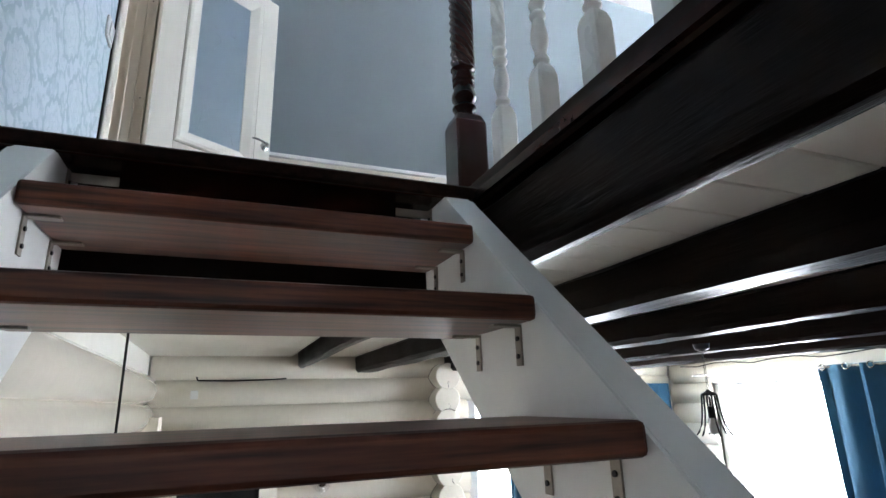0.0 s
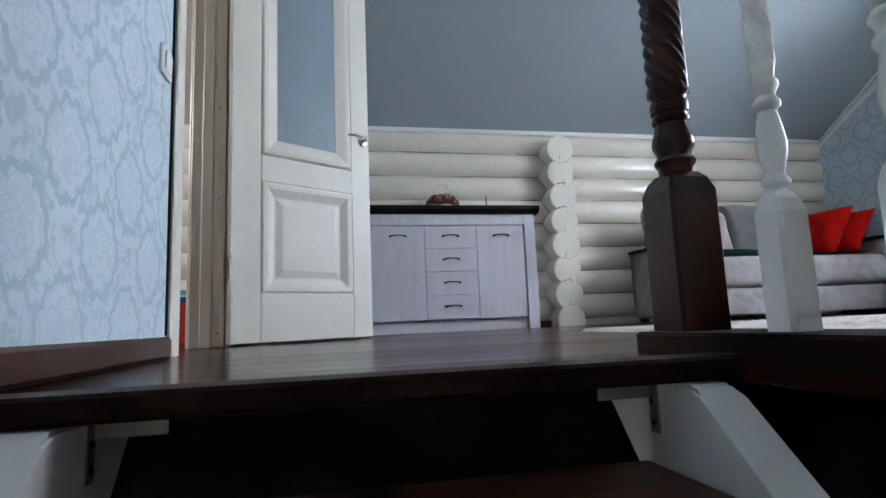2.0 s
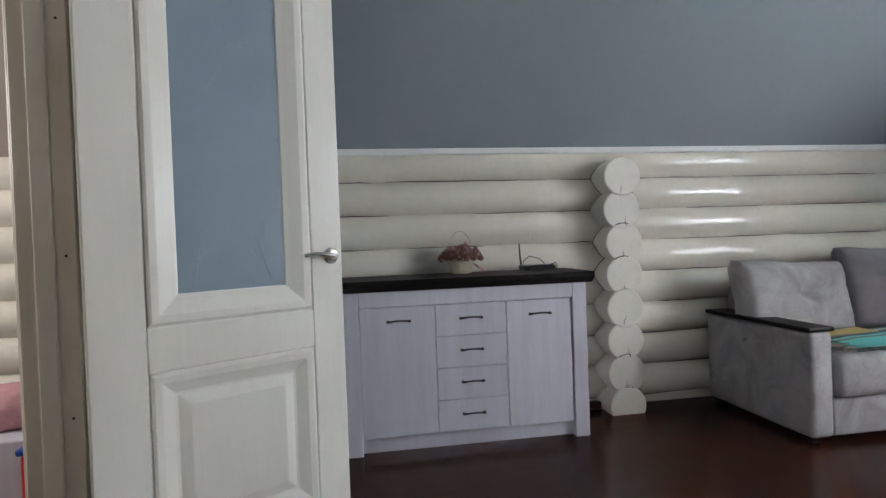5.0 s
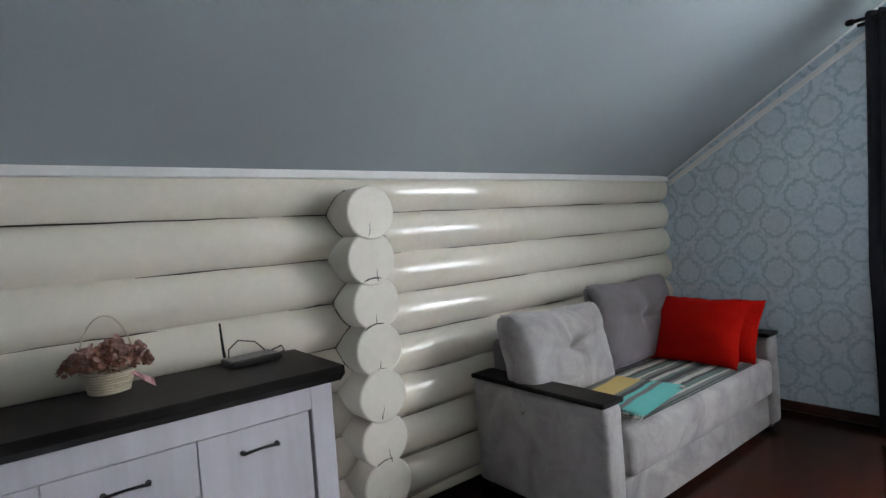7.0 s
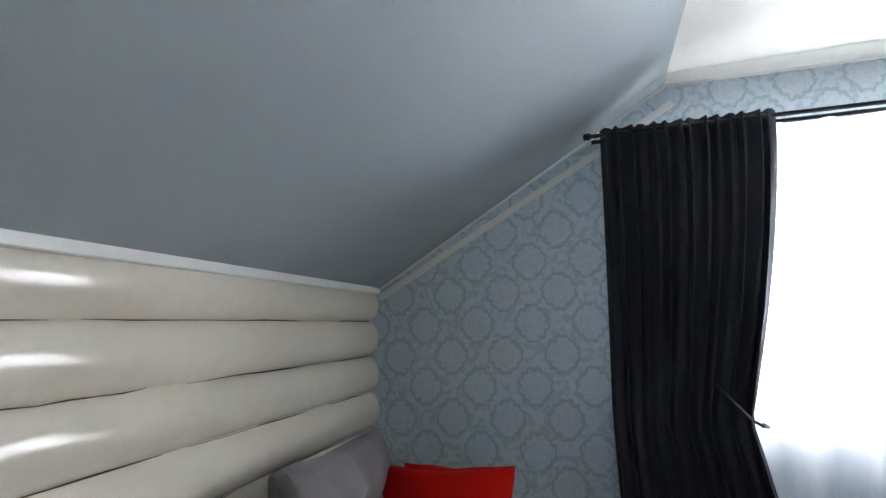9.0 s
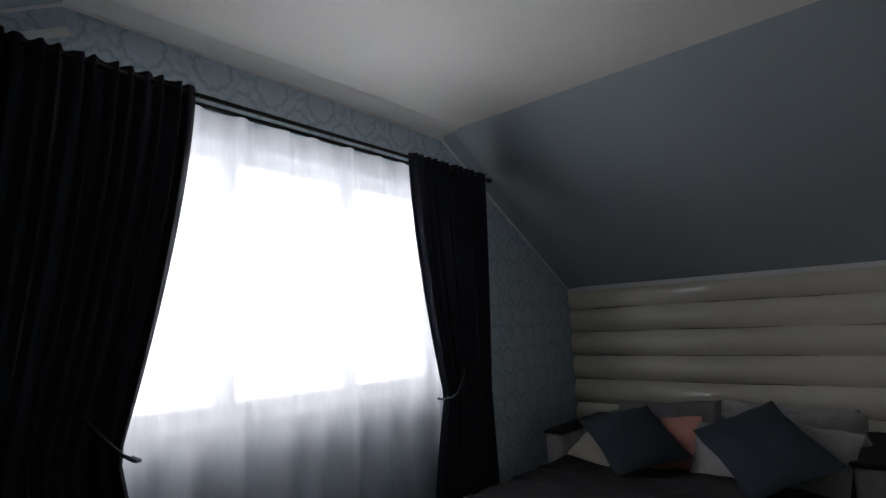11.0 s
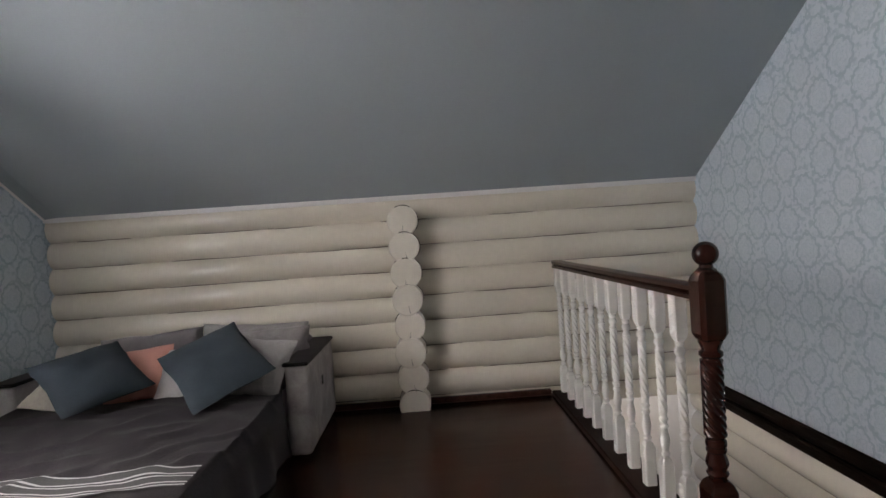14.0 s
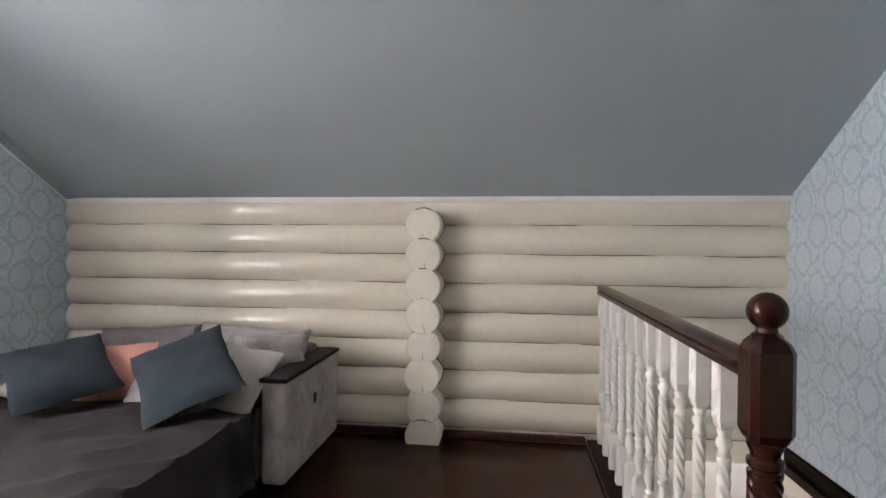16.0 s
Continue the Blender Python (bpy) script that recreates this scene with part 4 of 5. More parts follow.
# light switch on the west wall
sw = thing("light_switch", "white single rocker light switch on the wallpaper", "switch", at=(0.001, 2.338, 0.800))
part("plate", boxbm((0, -0.042, -0.042), (0.010, 0.042, 0.042), 0.004, 2), PLASTIC_W, sw)
part("rocker", boxbm((0.010, -0.028, -0.028), (0.015, 0.028, 0.028), 0.003, 2, Matrix.Rotation(radians(3), 4, "Y")), PLASTIC_W, sw)

# ---- sideboard ----
DX0, DX1, DY0, DY1, DT = 0.60, 1.825, 4.335, 4.70, 0.845
sb = thing("sideboard", "whitewashed oak sideboard with dark top, drawers and two doors", "sideboard", at=(0, 0, 0))
bm = bmesh.new()
prism(bm, [(DY0 - 0.012, 0.79), (DY0 - 0.030, 0.805), (DY0 - 0.042, 0.815), (DY0 - 0.045, 0.82), (DY0 - 0.045, DT - 0.004), (DY0 - 0.041, DT), (DY1 + 0.0, DT), (DY1, 0.79)], DX0 - 0.03, DX1 + 0.03)
part("top", bm, DARKTOP, sb, "dark wenge moulded top")
for x0, x1 in ((DX0, DX0 + 0.075), (DX1 - 0.075, DX1)):
    part("side_post", boxbm((x0, DY0, 0.0), (x1, DY0 + 0.05, 0.79), 0.003), WASHED, sb)
    part("side_panel", boxbm((x0 if x0 == DX0 else x1 - 0.022, DY0 + 0.05, 0.0), (x0 + 0.022 if x0 == DX0 else x1, DY1, 0.79), 0.002), WASHED, sb)
part("top_rail", boxbm((DX0 + 0.075, DY0, 0.715), (DX1 - 0.075, DY0 + 0.04, 0.79), 0.003), WASHED, sb)
part("plinth", boxbm((DX0 + 0.075, DY0 + 0.045, 0.0), (DX1 - 0.075, DY0 + 0.07, 0.075), 0.002), WASHED, sb)
part("back", boxbm((DX0 + 0.022, DY1 - 0.012, 0.07), (DX1 - 0.022, DY1, 0.79)), WASHED, sb)
part("bottom", boxbm((DX0 + 0.075, DY0 + 0.03, 0.075), (DX1 - 0.075, DY1 - 0.012, 0.095)), WASHED, sb)


def pull(parent, x, z):
    bm = bmesh.new()
    y = DY0 + 0.006
    tube(bm, [(x - 0.052, y, z - 0.004), (x - 0.052, y - 0.018, z - 0.003), (x - 0.03, y - 0.024, z + 0.001), (x, y - 0.026, z + 0.003), (x + 0.03, y - 0.024, z + 0.001), (x + 0.052, y - 0.018, z - 0.003), (x + 0.052, y, z - 0.004)],
         [0.006, 0.0055, 0.0045, 0.004, 0.0045, 0.0055, 0.006], 8)
    for sx in (-0.052, 0.052):
        lathe(bm, [(0.008, 0), (0.008, 0.003)], 10, Matrix.Translation((x + sx, y, z - 0.004)) @ pose(0, 0, 0, 90))
    part("handle", bm, METAL_BLACK, parent, "black iron bow handle", smooth=True)


xa, xb, xc, xd = DX0 + 0.078, 1.045, 1.402, DX1 - 0.078
for x0, x1 in ((xa, xb - 0.003), (xc + 0.003, xd - 0.006)):
    bm = boxbm((x0, DY0 + 0.006, 0.082), (x1, DY0 + 0.026, 0.712), 0.002)
    dr = part("door", bm, WASHED, sb)
    pull(dr, (x0 + x1) / 2 + 0.005, 0.645)
for k in range(4):
    z1 = 0.712 - k * 0.1575
    dr = part("drawer_front", boxbm((xb, DY0 + 0.006, z1 - 0.1545), (xc, DY0 + 0.026, z1), 0.002), WASHED, sb)
    pull(dr, (xb + xc) / 2, z1 - 0.068)

# flower basket on the sideboard
BKX, BKY = 1.235, 4.615
bk = thing("flower_basket", "small woven basket of dried brown and pink flowers", "basket", at=(BKX, BKY, DT))
STRAW = surface("pale_wicker", (0.55, 0.48, 0.36), 0.8, 0.25, (60, 60, 200), 1.0, 8.0, 0.8, 0.004)
DRIED = surface("dried_brown_petals", (0.20, 0.09, 0.055), 0.9, 0.5, (60, 60, 60), 1.0, 25.0, 0.3, 0.002, tint=(0.42, 0.20, 0.16))
ROSE = surface("dusty_pink_ribbon", (0.55, 0.28, 0.30), 0.7, 0.2, (60, 60, 60), 1.0, 9.0, 0.3, 0.002)
bm = bmesh.new()
lathe(bm, [(0.048, 0.0), (0.052, 0.004), (0.062, 0.03), (0.070, 0.062), (0.074, 0.066), (0.066, 0.068), (0.06, 0.05)], 28)
for k in range(7):
    rr = 0.054 + 0.0022 * k
    tube(bm, [(rr * math.cos(a) , rr * math.sin(a), 0.006 + k * 0.0085) for a in np.linspace(0, 2 * math.pi, 25)[:-1]], 0.0042, 6, True)
part("bowl", bm, STRAW, bk, smooth=True)
bm = bmesh.new()
tube(bm, [(0.074 * math.cos(a), 0.01, 0.06 + 0.17 * math.sin(a)) for a in np.linspace(0, math.pi, 18)], 0.0025, 6)
part("handle", bm, STRAW, bk, "thin arched wicker handle")
rng = random.Random(5)


def petals(count, spread, low, high, small, large):
    """Loose six-sided petal cups heaped over the bowl."""
    bm = bmesh.new()
    for k in range(count):
        a, rr = rng.uniform(0, 6.28), spread * math.sqrt(rng.random())
        c = Vector((rr * math.cos(a), rr * math.sin(a) * 0.6, 0.066 + (low + (high - low) * rng.random()) * (1 - (rr / 0.15) ** 2)))
        q = rng.uniform(small, large)
        m = Matrix.Translation(c) @ Euler((rng.uniform(0, 6), rng.uniform(0, 6), rng.uniform(0, 6))).to_matrix().to_4x4()
        vs = [bm.verts.new(m @ Vector(p)) for p in ((0, 0, 0), (q, 0, q * 0.4), (q * 0.5, q * 0.9, q * 0.6), (-q * 0.5, q * 0.9, q * 0.3),
                                                    (-q, 0, q * 0.5), (-q * 0.5, -q * 0.9, q * 0.5), (q * 0.5, -q * 0.9, q * 0.3))]
        for e in range(1, 7):
            bm.faces.new((vs[0], vs[e], vs[e % 6 + 1]))
    return bm


PALEROSE = surface("faded_rose_petals", (0.46, 0.27, 0.24), 0.9, 0.4, (60, 60, 60), 1.0, 25.0, 0.3, 0.002)
tagged(part("flower_clump", petals(330, 0.125, 0.01, 0.085, 0.006, 0.012), DRIED, bk, "clump of dried brown petals"), kind="stuff")
tagged(part("rose_clump", petals(120, 0.11, 0.05, 0.10, 0.008, 0.015), PALEROSE, bk, "faded rose petals"), kind="stuff")
bm = bmesh.new()
grid(bm, 8, 6, lambda u, v: (0.055 + 0.06 * u, -0.06 + 0.02 * v + 0.008 * math.sin(9 * u), 0.055 - 0.055 * u * (1 - 0.3 * v) + 0.006 * math.sin(14 * v)))
part("ribbon", bm, ROSE, bk, "dusty pink cloth ribbon", smooth=True)

# router on the sideboard
rt = thing("router", "black wireless router with a raised antenna", "router", at=(1.66, 4.60, DT), rz=6)
part("body", boxbm((-0.09, -0.05, 0.004), (0.09, 0.05, 0.028), 0.006, 2), PLASTIC_B, rt)
bm = bmesh.new()
tube(bm, [(-0.075, 0.045, 0.03), (-0.077, 0.05, 0.06), (-0.08, 0.055, 0.15)], [0.006, 0.005, 0.0035], 8)
part("antenna", bm, PLASTIC_B, rt)
bm = bmesh.new()
tube(bm, [(0.08, 0.05, 0.02), (0.05, 0.075, 0.06), (-0.01, 0.08, 0.075), (-0.05, 0.07, 0.05), (-0.06, 0.05, 0.02)], 0.0025, 6)
tube(bm, [(0.08, 0.04, 0.02), (0.13, 0.03, 0.035), (0.15, 0.05, 0.01), (0.155, 0.10, -0.003)], 0.0025, 6)
part("cable", bm, PLASTIC_B, rt)


# ---- soft furniture ----
def cushion(name, label, cat, w, h, d, mat, m, group="", seed=1, sag=0.0, pinch=True, tuft=False, sub=26):
    """A stuffed cushion: w wide, h high, d thick, lying in x-z, pulled to its corners."""
    bm = bmesh.new()
    rng = random.Random(seed)
    ph = rng.uniform(0, 30)

    def shape(u, v, sgn):
        a, b = 2 * u - 1, 2 * v - 1
        pw, ex = (5.0, 0.42) if tuft else (2.6, 0.6)
        ed = (1 - abs(a) ** pw) * (1 - abs(b) ** pw)
        th = d * 0.5 * (max(0.0, ed) ** ex)
        k = 1 - 0.075 * (1 - abs(b)) * abs(a) ** 2 if pinch else 1
        k2 = 1 - 0.075 * (1 - abs(a)) * abs(b) ** 2 if pinch else 1
        x, z = a * w / 2 * k, b * h / 2 * k2
        if tuft:
            tx, tz = 0.08, 0.08
            da, db = a - tx, b - tz
            th *= 1 - 0.5 * math.exp(-(da * da + db * db) / 0.02)
            for ang in (0.25, 1.75, 2.95, 4.55):
                along = da * math.cos(ang) + db * math.sin(ang)
                across = -da * math.sin(ang) + db * math.cos(ang) + 0.06 * math.sin(3 * along + ph)
                if along > 0:
                    th *= 1 - 0.20 * math.exp(-(across / 0.07) ** 2) * math.exp(-along / 0.45)
        wr = 0.016 * noise.noise((a * 1.9 + ph, b * 1.9, sgn)) * ed
        # gathers that run in from the seams
        rim = max(abs(a), abs(b))
        t_ = b if abs(a) > abs(b) else a
        wr += 0.006 * noise.noise((t_ * 9 + ph, rim * 1.2, sgn * 2)) * max(0.0, rim - 0.35) * min(1.0, ed * 6)
        wr -= 0.005 * max(0.0, noise.noise((a * 3.1 + b * 1.7 + ph, b * 1.3 - a, 7 + sgn)) - 0.15) * ed
        x += 0.008 * noise.noise((b * 2.3 + ph, 4.0, 0)) * abs(a)
        z += 0.008 * noise.noise((a * 2.3 + ph, 9.0, 0)) * abs(b)
        return (x, sgn * (th + wr) + 0.0, z - sag * (1 - a * a) * (v))
    n = sub
    grid(bm, n, n, lambda u, v: shape(u, v, 1))
    grid(bm, n, n, lambda u, v: shape(u, v, -1))
    bmesh.ops.remove_doubles(bm, verts=bm.verts[:], dist=0.0006)
    ob = whole(name, bm, mat, label, cat, group, smooth=True)
    ob.matrix_world = m
    return ob


def leaning(p0, p1, p2):
    """The pose and size of a pillow from three of its corners."""
    p0, p1, p2 = Vector(p0), Vector(p1), Vector(p2)
    ex = (p1 - p0).normalized()
    ez = p2 - p0
    ez = (ez - ez.dot(ex) * ex).normalized()
    ey = ez.cross(ex)
    m = Matrix((ex, ey, ez)).transposed().to_4x4()
    m.translation = (p1 + p2) / 2
    return m


def soft_box(bm, lo, hi, r=0.03, bulge=0.0, m=None, n=8):
    """A padded block with rounded edges."""
    b2 = bmesh.new()
    box(b2, lo, hi, r, 3)
    bmesh.ops.subdivide_edges(b2, edges=[e for e in b2.edges if e.calc_length() > 0.12], cuts=3, use_grid_fill=True)
    c = (Vector(lo) + Vector(hi)) / 2
    s = (Vector(hi) - Vector(lo)) / 2
    for v in b2.verts:
        q = v.co - c
        f = [abs(q[i]) / max(s[i], 1e-6) for i in range(3)]
        for i in range(3):
            if f[i] > 0.93:
                o = [f[j] for j in range(3) if j != i]
                v.co[i] += math.copysign(bulge * max(0, 1 - o[0] ** 2) * max(0, 1 - o[1] ** 2), q[i])
        v.co += Vector((noise.noise(v.co * 6), noise.noise(v.co * 6 + Vector((9, 0, 0))), noise.noise(v.co * 6 + Vector((0, 9, 0))))) * 0.004
    me = bpy.data.meshes.new("tmp")
    b2.to_mesh(me)
    b2.free()
    k = len(bm.verts)
    bm.from_mesh(me)
    bpy.data.meshes.remove(me)
    bm.verts.ensure_lookup_table()
    if m is not None:
        bmesh.ops.transform(bm, matrix=m, verts=bm.verts[k:])


def soft(lo, hi, r=0.03, bulge=0.0, m=None):
    bm = bmesh.new()
    soft_box(bm, lo, hi, r, bulge, m)
    return bm


def sofa_arm(ob, x0, x1, yf, yb, zh, top_label):
    """Upholstered arm, tapering down to the back, with a dark wooden top."""
    a = part("arm", soft((x0, min(yf, yb), 0.03), (x1, max(yf, yb), zh - 0.022), 0.026), VELOUR, ob, smooth=True)
    bm = bmesh.new()
    box(bm, (x0 - 0.008, min(yf, yb) - 0.0, zh - 0.022), (x1 + 0.008, max(yf, yb) + 0.0, zh), 0.007, 2)
    part("arm_top", bm, DARKTOP, ob, top_label)
    return a


SX0, SX1, SYF, SYB = 2.748, 4.425, 3.94, 4.70
sofa = thing("sofa", "pale grey velour two-seat sofa with dark wooden arm tops", "sofa")
sofa_arm(sofa, SX0, SX0 + 0.125, SYF, SYB - 0.0, 0.555, "dark wood arm top")
sofa_arm(sofa, SX1 - 0.125, SX1, SYF, SYB - 0.0, 0.555, "dark wood arm top")
part("seat", soft((SX0 + 0.13, SYF - 0.02, 0.215), (SX1 - 0.13, 4.52, 0.42), 0.04, 0.012), VELOUR, sofa, smooth=True)
part("base", soft((SX0 + 0.128, SYF + 0.015, 0.03), (SX1 - 0.128, 4.52, 0.21), 0.015), VELOUR, sofa, smooth=True)
part("backrest", soft((SX0 + 0.128, 4.50, 0.03), (SX1 - 0.128, 4.70, 0.70), 0.04), VELOUR_D, sofa, smooth=True)
for x in (SX0 + 0.05, SX1 - 0.05):
    for y in (SYF + 0.06, SYB - 0.06):
        part("foot", boxbm((x - 0.025, y - 0.025, 0.0), (x + 0.025, y + 0.025, 0.035), 0.004), PLASTIC_B, sofa)
cushion("back_cushion", "pale grey tufted velour back cushion on the sofa", "cushion", 0.72, 0.45, 0.24, VELOUR,
        pose(3.10, 4.44, 0.625, -14, 3, 3), "sofa back cushions", 2, tuft=True, sub=34)
cushion("back_cushion", "mid grey velour back cushion on the sofa", "cushion", 0.72, 0.49, 0.20, VELOUR_D,
        pose(3.84, 4.49, 0.66, -10, 0, -2), "sofa back cushions", 3, tuft=True, sub=34)
cushion("throw_pillow", "bright red cotton throw pillow on the sofa", "pillow", 0.50, 0.40, 0.15, RED,
        leaning((3.87, 4.42, 0.45), (3.89, 3.97, 0.45), (4.08, 4.42, 0.77)), "red pillows", 4)
cushion("throw_pillow", "bright red cotton throw pillow behind another", "pillow", 0.47, 0.38, 0.13, RED,
        leaning((4.03, 4.38, 0.45), (4.06, 3.94, 0.45), (4.23, 4.38, 0.74)), "red pillows", 5)


def striped(name, cols, width, axis):
    """Woven cloth in stripes of the given colours across one axis (object space)."""
    m, t, p = nodes_of(name)
    tc = t.nodes.new("ShaderNodeTexCoord")
    sep = t.nodes.new("ShaderNodeSeparateXYZ")
    t.links.new(tc.outputs["Object"], sep.inputs[0])
    wob = add(t, "ShaderNodeTexNoise", Scale=14.0)
    t.links.new(tc.outputs["Object"], wob.inputs["Vector"])
    f = math_node(t, "FRACT", math_node(t, "ADD", math_node(t, "DIVIDE", math_node(t, "ADD", sep.outputs[axis], math_node(t, "MULTIPLY", wob.outputs[0], 0.012)), width), 20.0))
    ramp = t.nodes.new("ShaderNodeValToRGB")
    ramp.color_ramp.interpolation = "CONSTANT"
    e = ramp.color_ramp.elements
    for i, (pos, c) in enumerate(cols):
        el = e[i] if i < 2 else e.new(pos)
        el.position = pos
        el.color = (*c, 1)
    t.links.new(f, ramp.inputs[0])
    fine = add(t, "ShaderNodeTexNoise", Scale=180.0, Detail=2.0)
    t.links.new(tc.outputs["Object"], fine.inputs["Vector"])
    t.links.new(mix_color(t, math_node(t, "MULTIPLY", fine.outputs[0], 0.35), ramp.outputs[0], (0.2, 0.2, 0.2)), p.inputs["Base Color"])
    p.inputs["Roughness"].default_value = 0.95
    b = add(t, "ShaderNodeBump", Strength=0.6, Distance=0.003)
    t.links.new(fine.outputs[0], b.inputs["Height"])
    t.links.new(b.outputs[0], p.inputs["Normal"])
    return m


IV, BK, GN, GY, TQ, YL = (0.55, 0.53, 0.46), (0.03, 0.035, 0.035), (0.10, 0.17, 0.15), (0.16, 0.17, 0.16), (0.10, 0.52, 0.48), (0.60, 0.42, 0.12)
THROW = striped("striped_woven_throw", [(0.0, IV), (0.1, BK), (0.2, GY), (0.3, IV), (0.36, GN), (0.5, BK), (0.58, IV), (0.7, GY), (0.78, BK), (0.92, GN)], 0.27, "Y")
FOLD = striped("folded_striped_throw", [(0.0, GY), (0.06, YL), (0.36, GY), (0.48, TQ), (0.80, GY), (0.87, TQ), (0.93, BK)], 0.40, "Y")


def fringed(name, label, w, l, mat, m, seed, thick=0.012):
    ob = thing(name, label, "throw")
    ob.matrix_world = m
    bm = bmesh.new()

    def top(u, v):
        x, y = (u - 0.5) * w, (v - 0.5) * l
        return (x, y, thick + 0.006 * noise.noise((x * 7, y * 7, seed)))
    grid(bm, 16, 16, top)
    e = [bm.verts.new((sx * w / 2, sy * l / 2, 0.0)) for sx, sy in ((-1, -1), (1, -1), (1, 1), (-1, 1))]
    bm.faces.new(e)
    part("cloth", bm, mat, ob, smooth=True)
    rng = random.Random(seed)
    bm = bmesh.new()
    for sx in (-1, 1):
        for k in range(22):
            y = (k / 21 - 0.5) * l
            tube(bm, [(sx * w / 2, y, 0.008), (sx * (w / 2 + 0.02), y + rng.uniform(-0.012, 0.012), 0.006), (sx * (w / 2 + 0.045), y + rng.uniform(-0.025, 0.025), 0.002)], 0.0025, 4)
    tagged(part("fringe", bm, FRINGE, ob, "knotted cream fringe"), kind="stuff")
    return ob


FRINGE = surface("cream_fringe_yarn", (0.55, 0.51, 0.43), 0.95, 0.2)
fringed("woven_throw", "striped green, black and cream woven throw on the sofa seat", 1.16, 0.46, THROW, pose(3.58, 4.17, 0.428, 0, 0, 0), 3)
fringed("folded_throw", "folded yellow and turquoise striped throw on the sofa", 0.44, 0.35, FOLD, pose(3.17, 4.125, 0.450, 0, 0, 8), 8, 0.02)

# ---- sofa bed, folded out ----
bed = thing("sofa_bed", "folded-out grey sofa bed with dark wooden arm tops", "sofa bed")
BX0, BX1, BYB, BYF = 2.745, 4.50, -0.40, 0.455
sofa_arm(bed, BX0, BX0 + 0.13, BYF, BYB + 0.02, 0.565, "dark wood arm top")
sofa_arm(bed, BX1 - 0.13, BX1, BYF, BYB + 0.02, 0.565, "dark wood arm top")
part("arm_slit", boxbm((BX0 - 0.003, 0.02, 0.33), (BX0 + 0.004, 0.05, 0.385), 0.001, 1), PLASTIC_B, bed, "dark pull slit in the arm")
part("base", soft((BX0 + 0.165, -0.36, 0.03), (BX1 - 0.16, 1.62, 0.20), 0.02), VELOUR, bed, smooth=True)
part("mattress", soft((BX0 + 0.155, -0.30, 0.20), (BX1 - 0.15, 1.69, 0.395), 0.035, 0.004), VELOUR_D, bed, smooth=True)
part("backrest", soft((BX0 + 0.13, -0.39, 0.20), (BX1 - 0.13, -0.20, 0.60), 0.04), VELOUR_D, bed, smooth=True)
bm = bmesh.new()


def bed_top(x, y):
    z = 0.414 + 0.014 * noise.noise((x * 3.5, y * 3.0, 1.7)) + 0.012 * noise.noise((x * 8 + 4 * y, y * 5, 4.0))
    return z + 0.016 * max(0.0, 1 - 5 * abs(noise.noise((x * 2.4 - y * 1.5, y * 2.8, 6.0))))


def drape(u, v):
    drop, topw, front = 0.30, BX1 - BX0 - 0.29, 1.86
    s, q = u * (drop + topw), v * (front + 0.30)
    y = -0.12 + min(q, front)
    low = max(0.0, q - front)
    x = BX0 + 0.145 + max(0.0, s - drop)
    z = bed_top(x, y)
    hang = max(0.0, drop - s)
    if y > BYF + 0.03:
        k = min(1.0, (y - BYF - 0.03) / 0.12)
        z -= hang * k
        x -= (0.030 * min(1, hang / 0.06) + 0.10 * hang + 0.014 * math.sin(y * 21) * hang / drop) * k
    if low:
        z = min(z, 0.40 - low)
        y += 0.03 * min(1, low / 0.05) + 0.012 * math.sin(x * 17) * low / 0.3
    return (x, y, max(z, 0.05))


grid(bm, 110, 120, drape)
bl = whole("blanket", bm, BLANKET, "charcoal plush blanket spread over the sofa bed", "blanket", smooth=True)
sm = bl.modifiers.new("thickness", "SOLIDIFY")
sm.thickness, sm.offset = 0.008, 1.0
STRIPE_BW = striped("black_white_edge_cloth", [(0.0, (0.02, 0.02, 0.022)), (0.3, (0.5, 0.5, 0.5)), (0.42, (0.02, 0.02, 0.022)), (0.6, (0.5, 0.5, 0.5)), (0.7, (0.02, 0.02, 0.022))], 0.07, "Y")
bm = bmesh.new()


def foot_throw(u, v):
    x, y = BX0 + 0.16 + u * (BX1 - BX0 - 0.32), 1.50 + 0.16 * v + 0.008 * math.sin(4 * u)
    return (x, y, bed_top(x, y) + 0.016)


grid(bm, 110, 20, foot_throw)
whole("striped_throw", bm, STRIPE_BW, "black throw with white stripes across the bed's foot", "throw", smooth=True)
G = "pillows on the sofa bed"
cushion("back_cushion", "grey velour back cushion on the sofa bed", "cushion", 0.70, 0.42, 0.18, VELOUR_D, pose(3.91, -0.16, 0.50, 16, 4, 0), G, 11, tuft=True)
cushion("back_cushion", "pale grey velour back cushion on the sofa bed", "cushion", 0.70, 0.42, 0.20, VELOUR, pose(3.22, -0.14, 0.52, 16, -3, 3), G, 12, tuft=True)
cushion("throw_pillow", "slate blue square throw pillow tipped on its corner", "pillow", 0.45, 0.43, 0.14, TEALBLUE,
        leaning((3.86, 0.86, 0.475), (3.618, 0.564, 0.528), (4.072, 0.626, 0.678)), G, 13)
cushion("throw_pillow", "slate blue square throw pillow tipped on its corner", "pillow", 0.45, 0.55, 0.14, TEALBLUE,
        leaning((3.22, 0.83, 0.445), (2.93, 0.63, 0.565), (3.49, 0.47, 0.660)), G, 14)
cushion("throw_pillow", "salmon pink throw pillow lying on the bed", "pillow", 0.40, 0.36, 0.13, PINK, pose(3.75, 0.36, 0.54, 42, 5, 4), G, 15)
cushion("throw_pillow", "white fur throw pillow", "pillow", 0.36, 0.36, 0.12, FUR, pose(3.42, 0.38, 0.53, 44, 0, 2), G, 16)
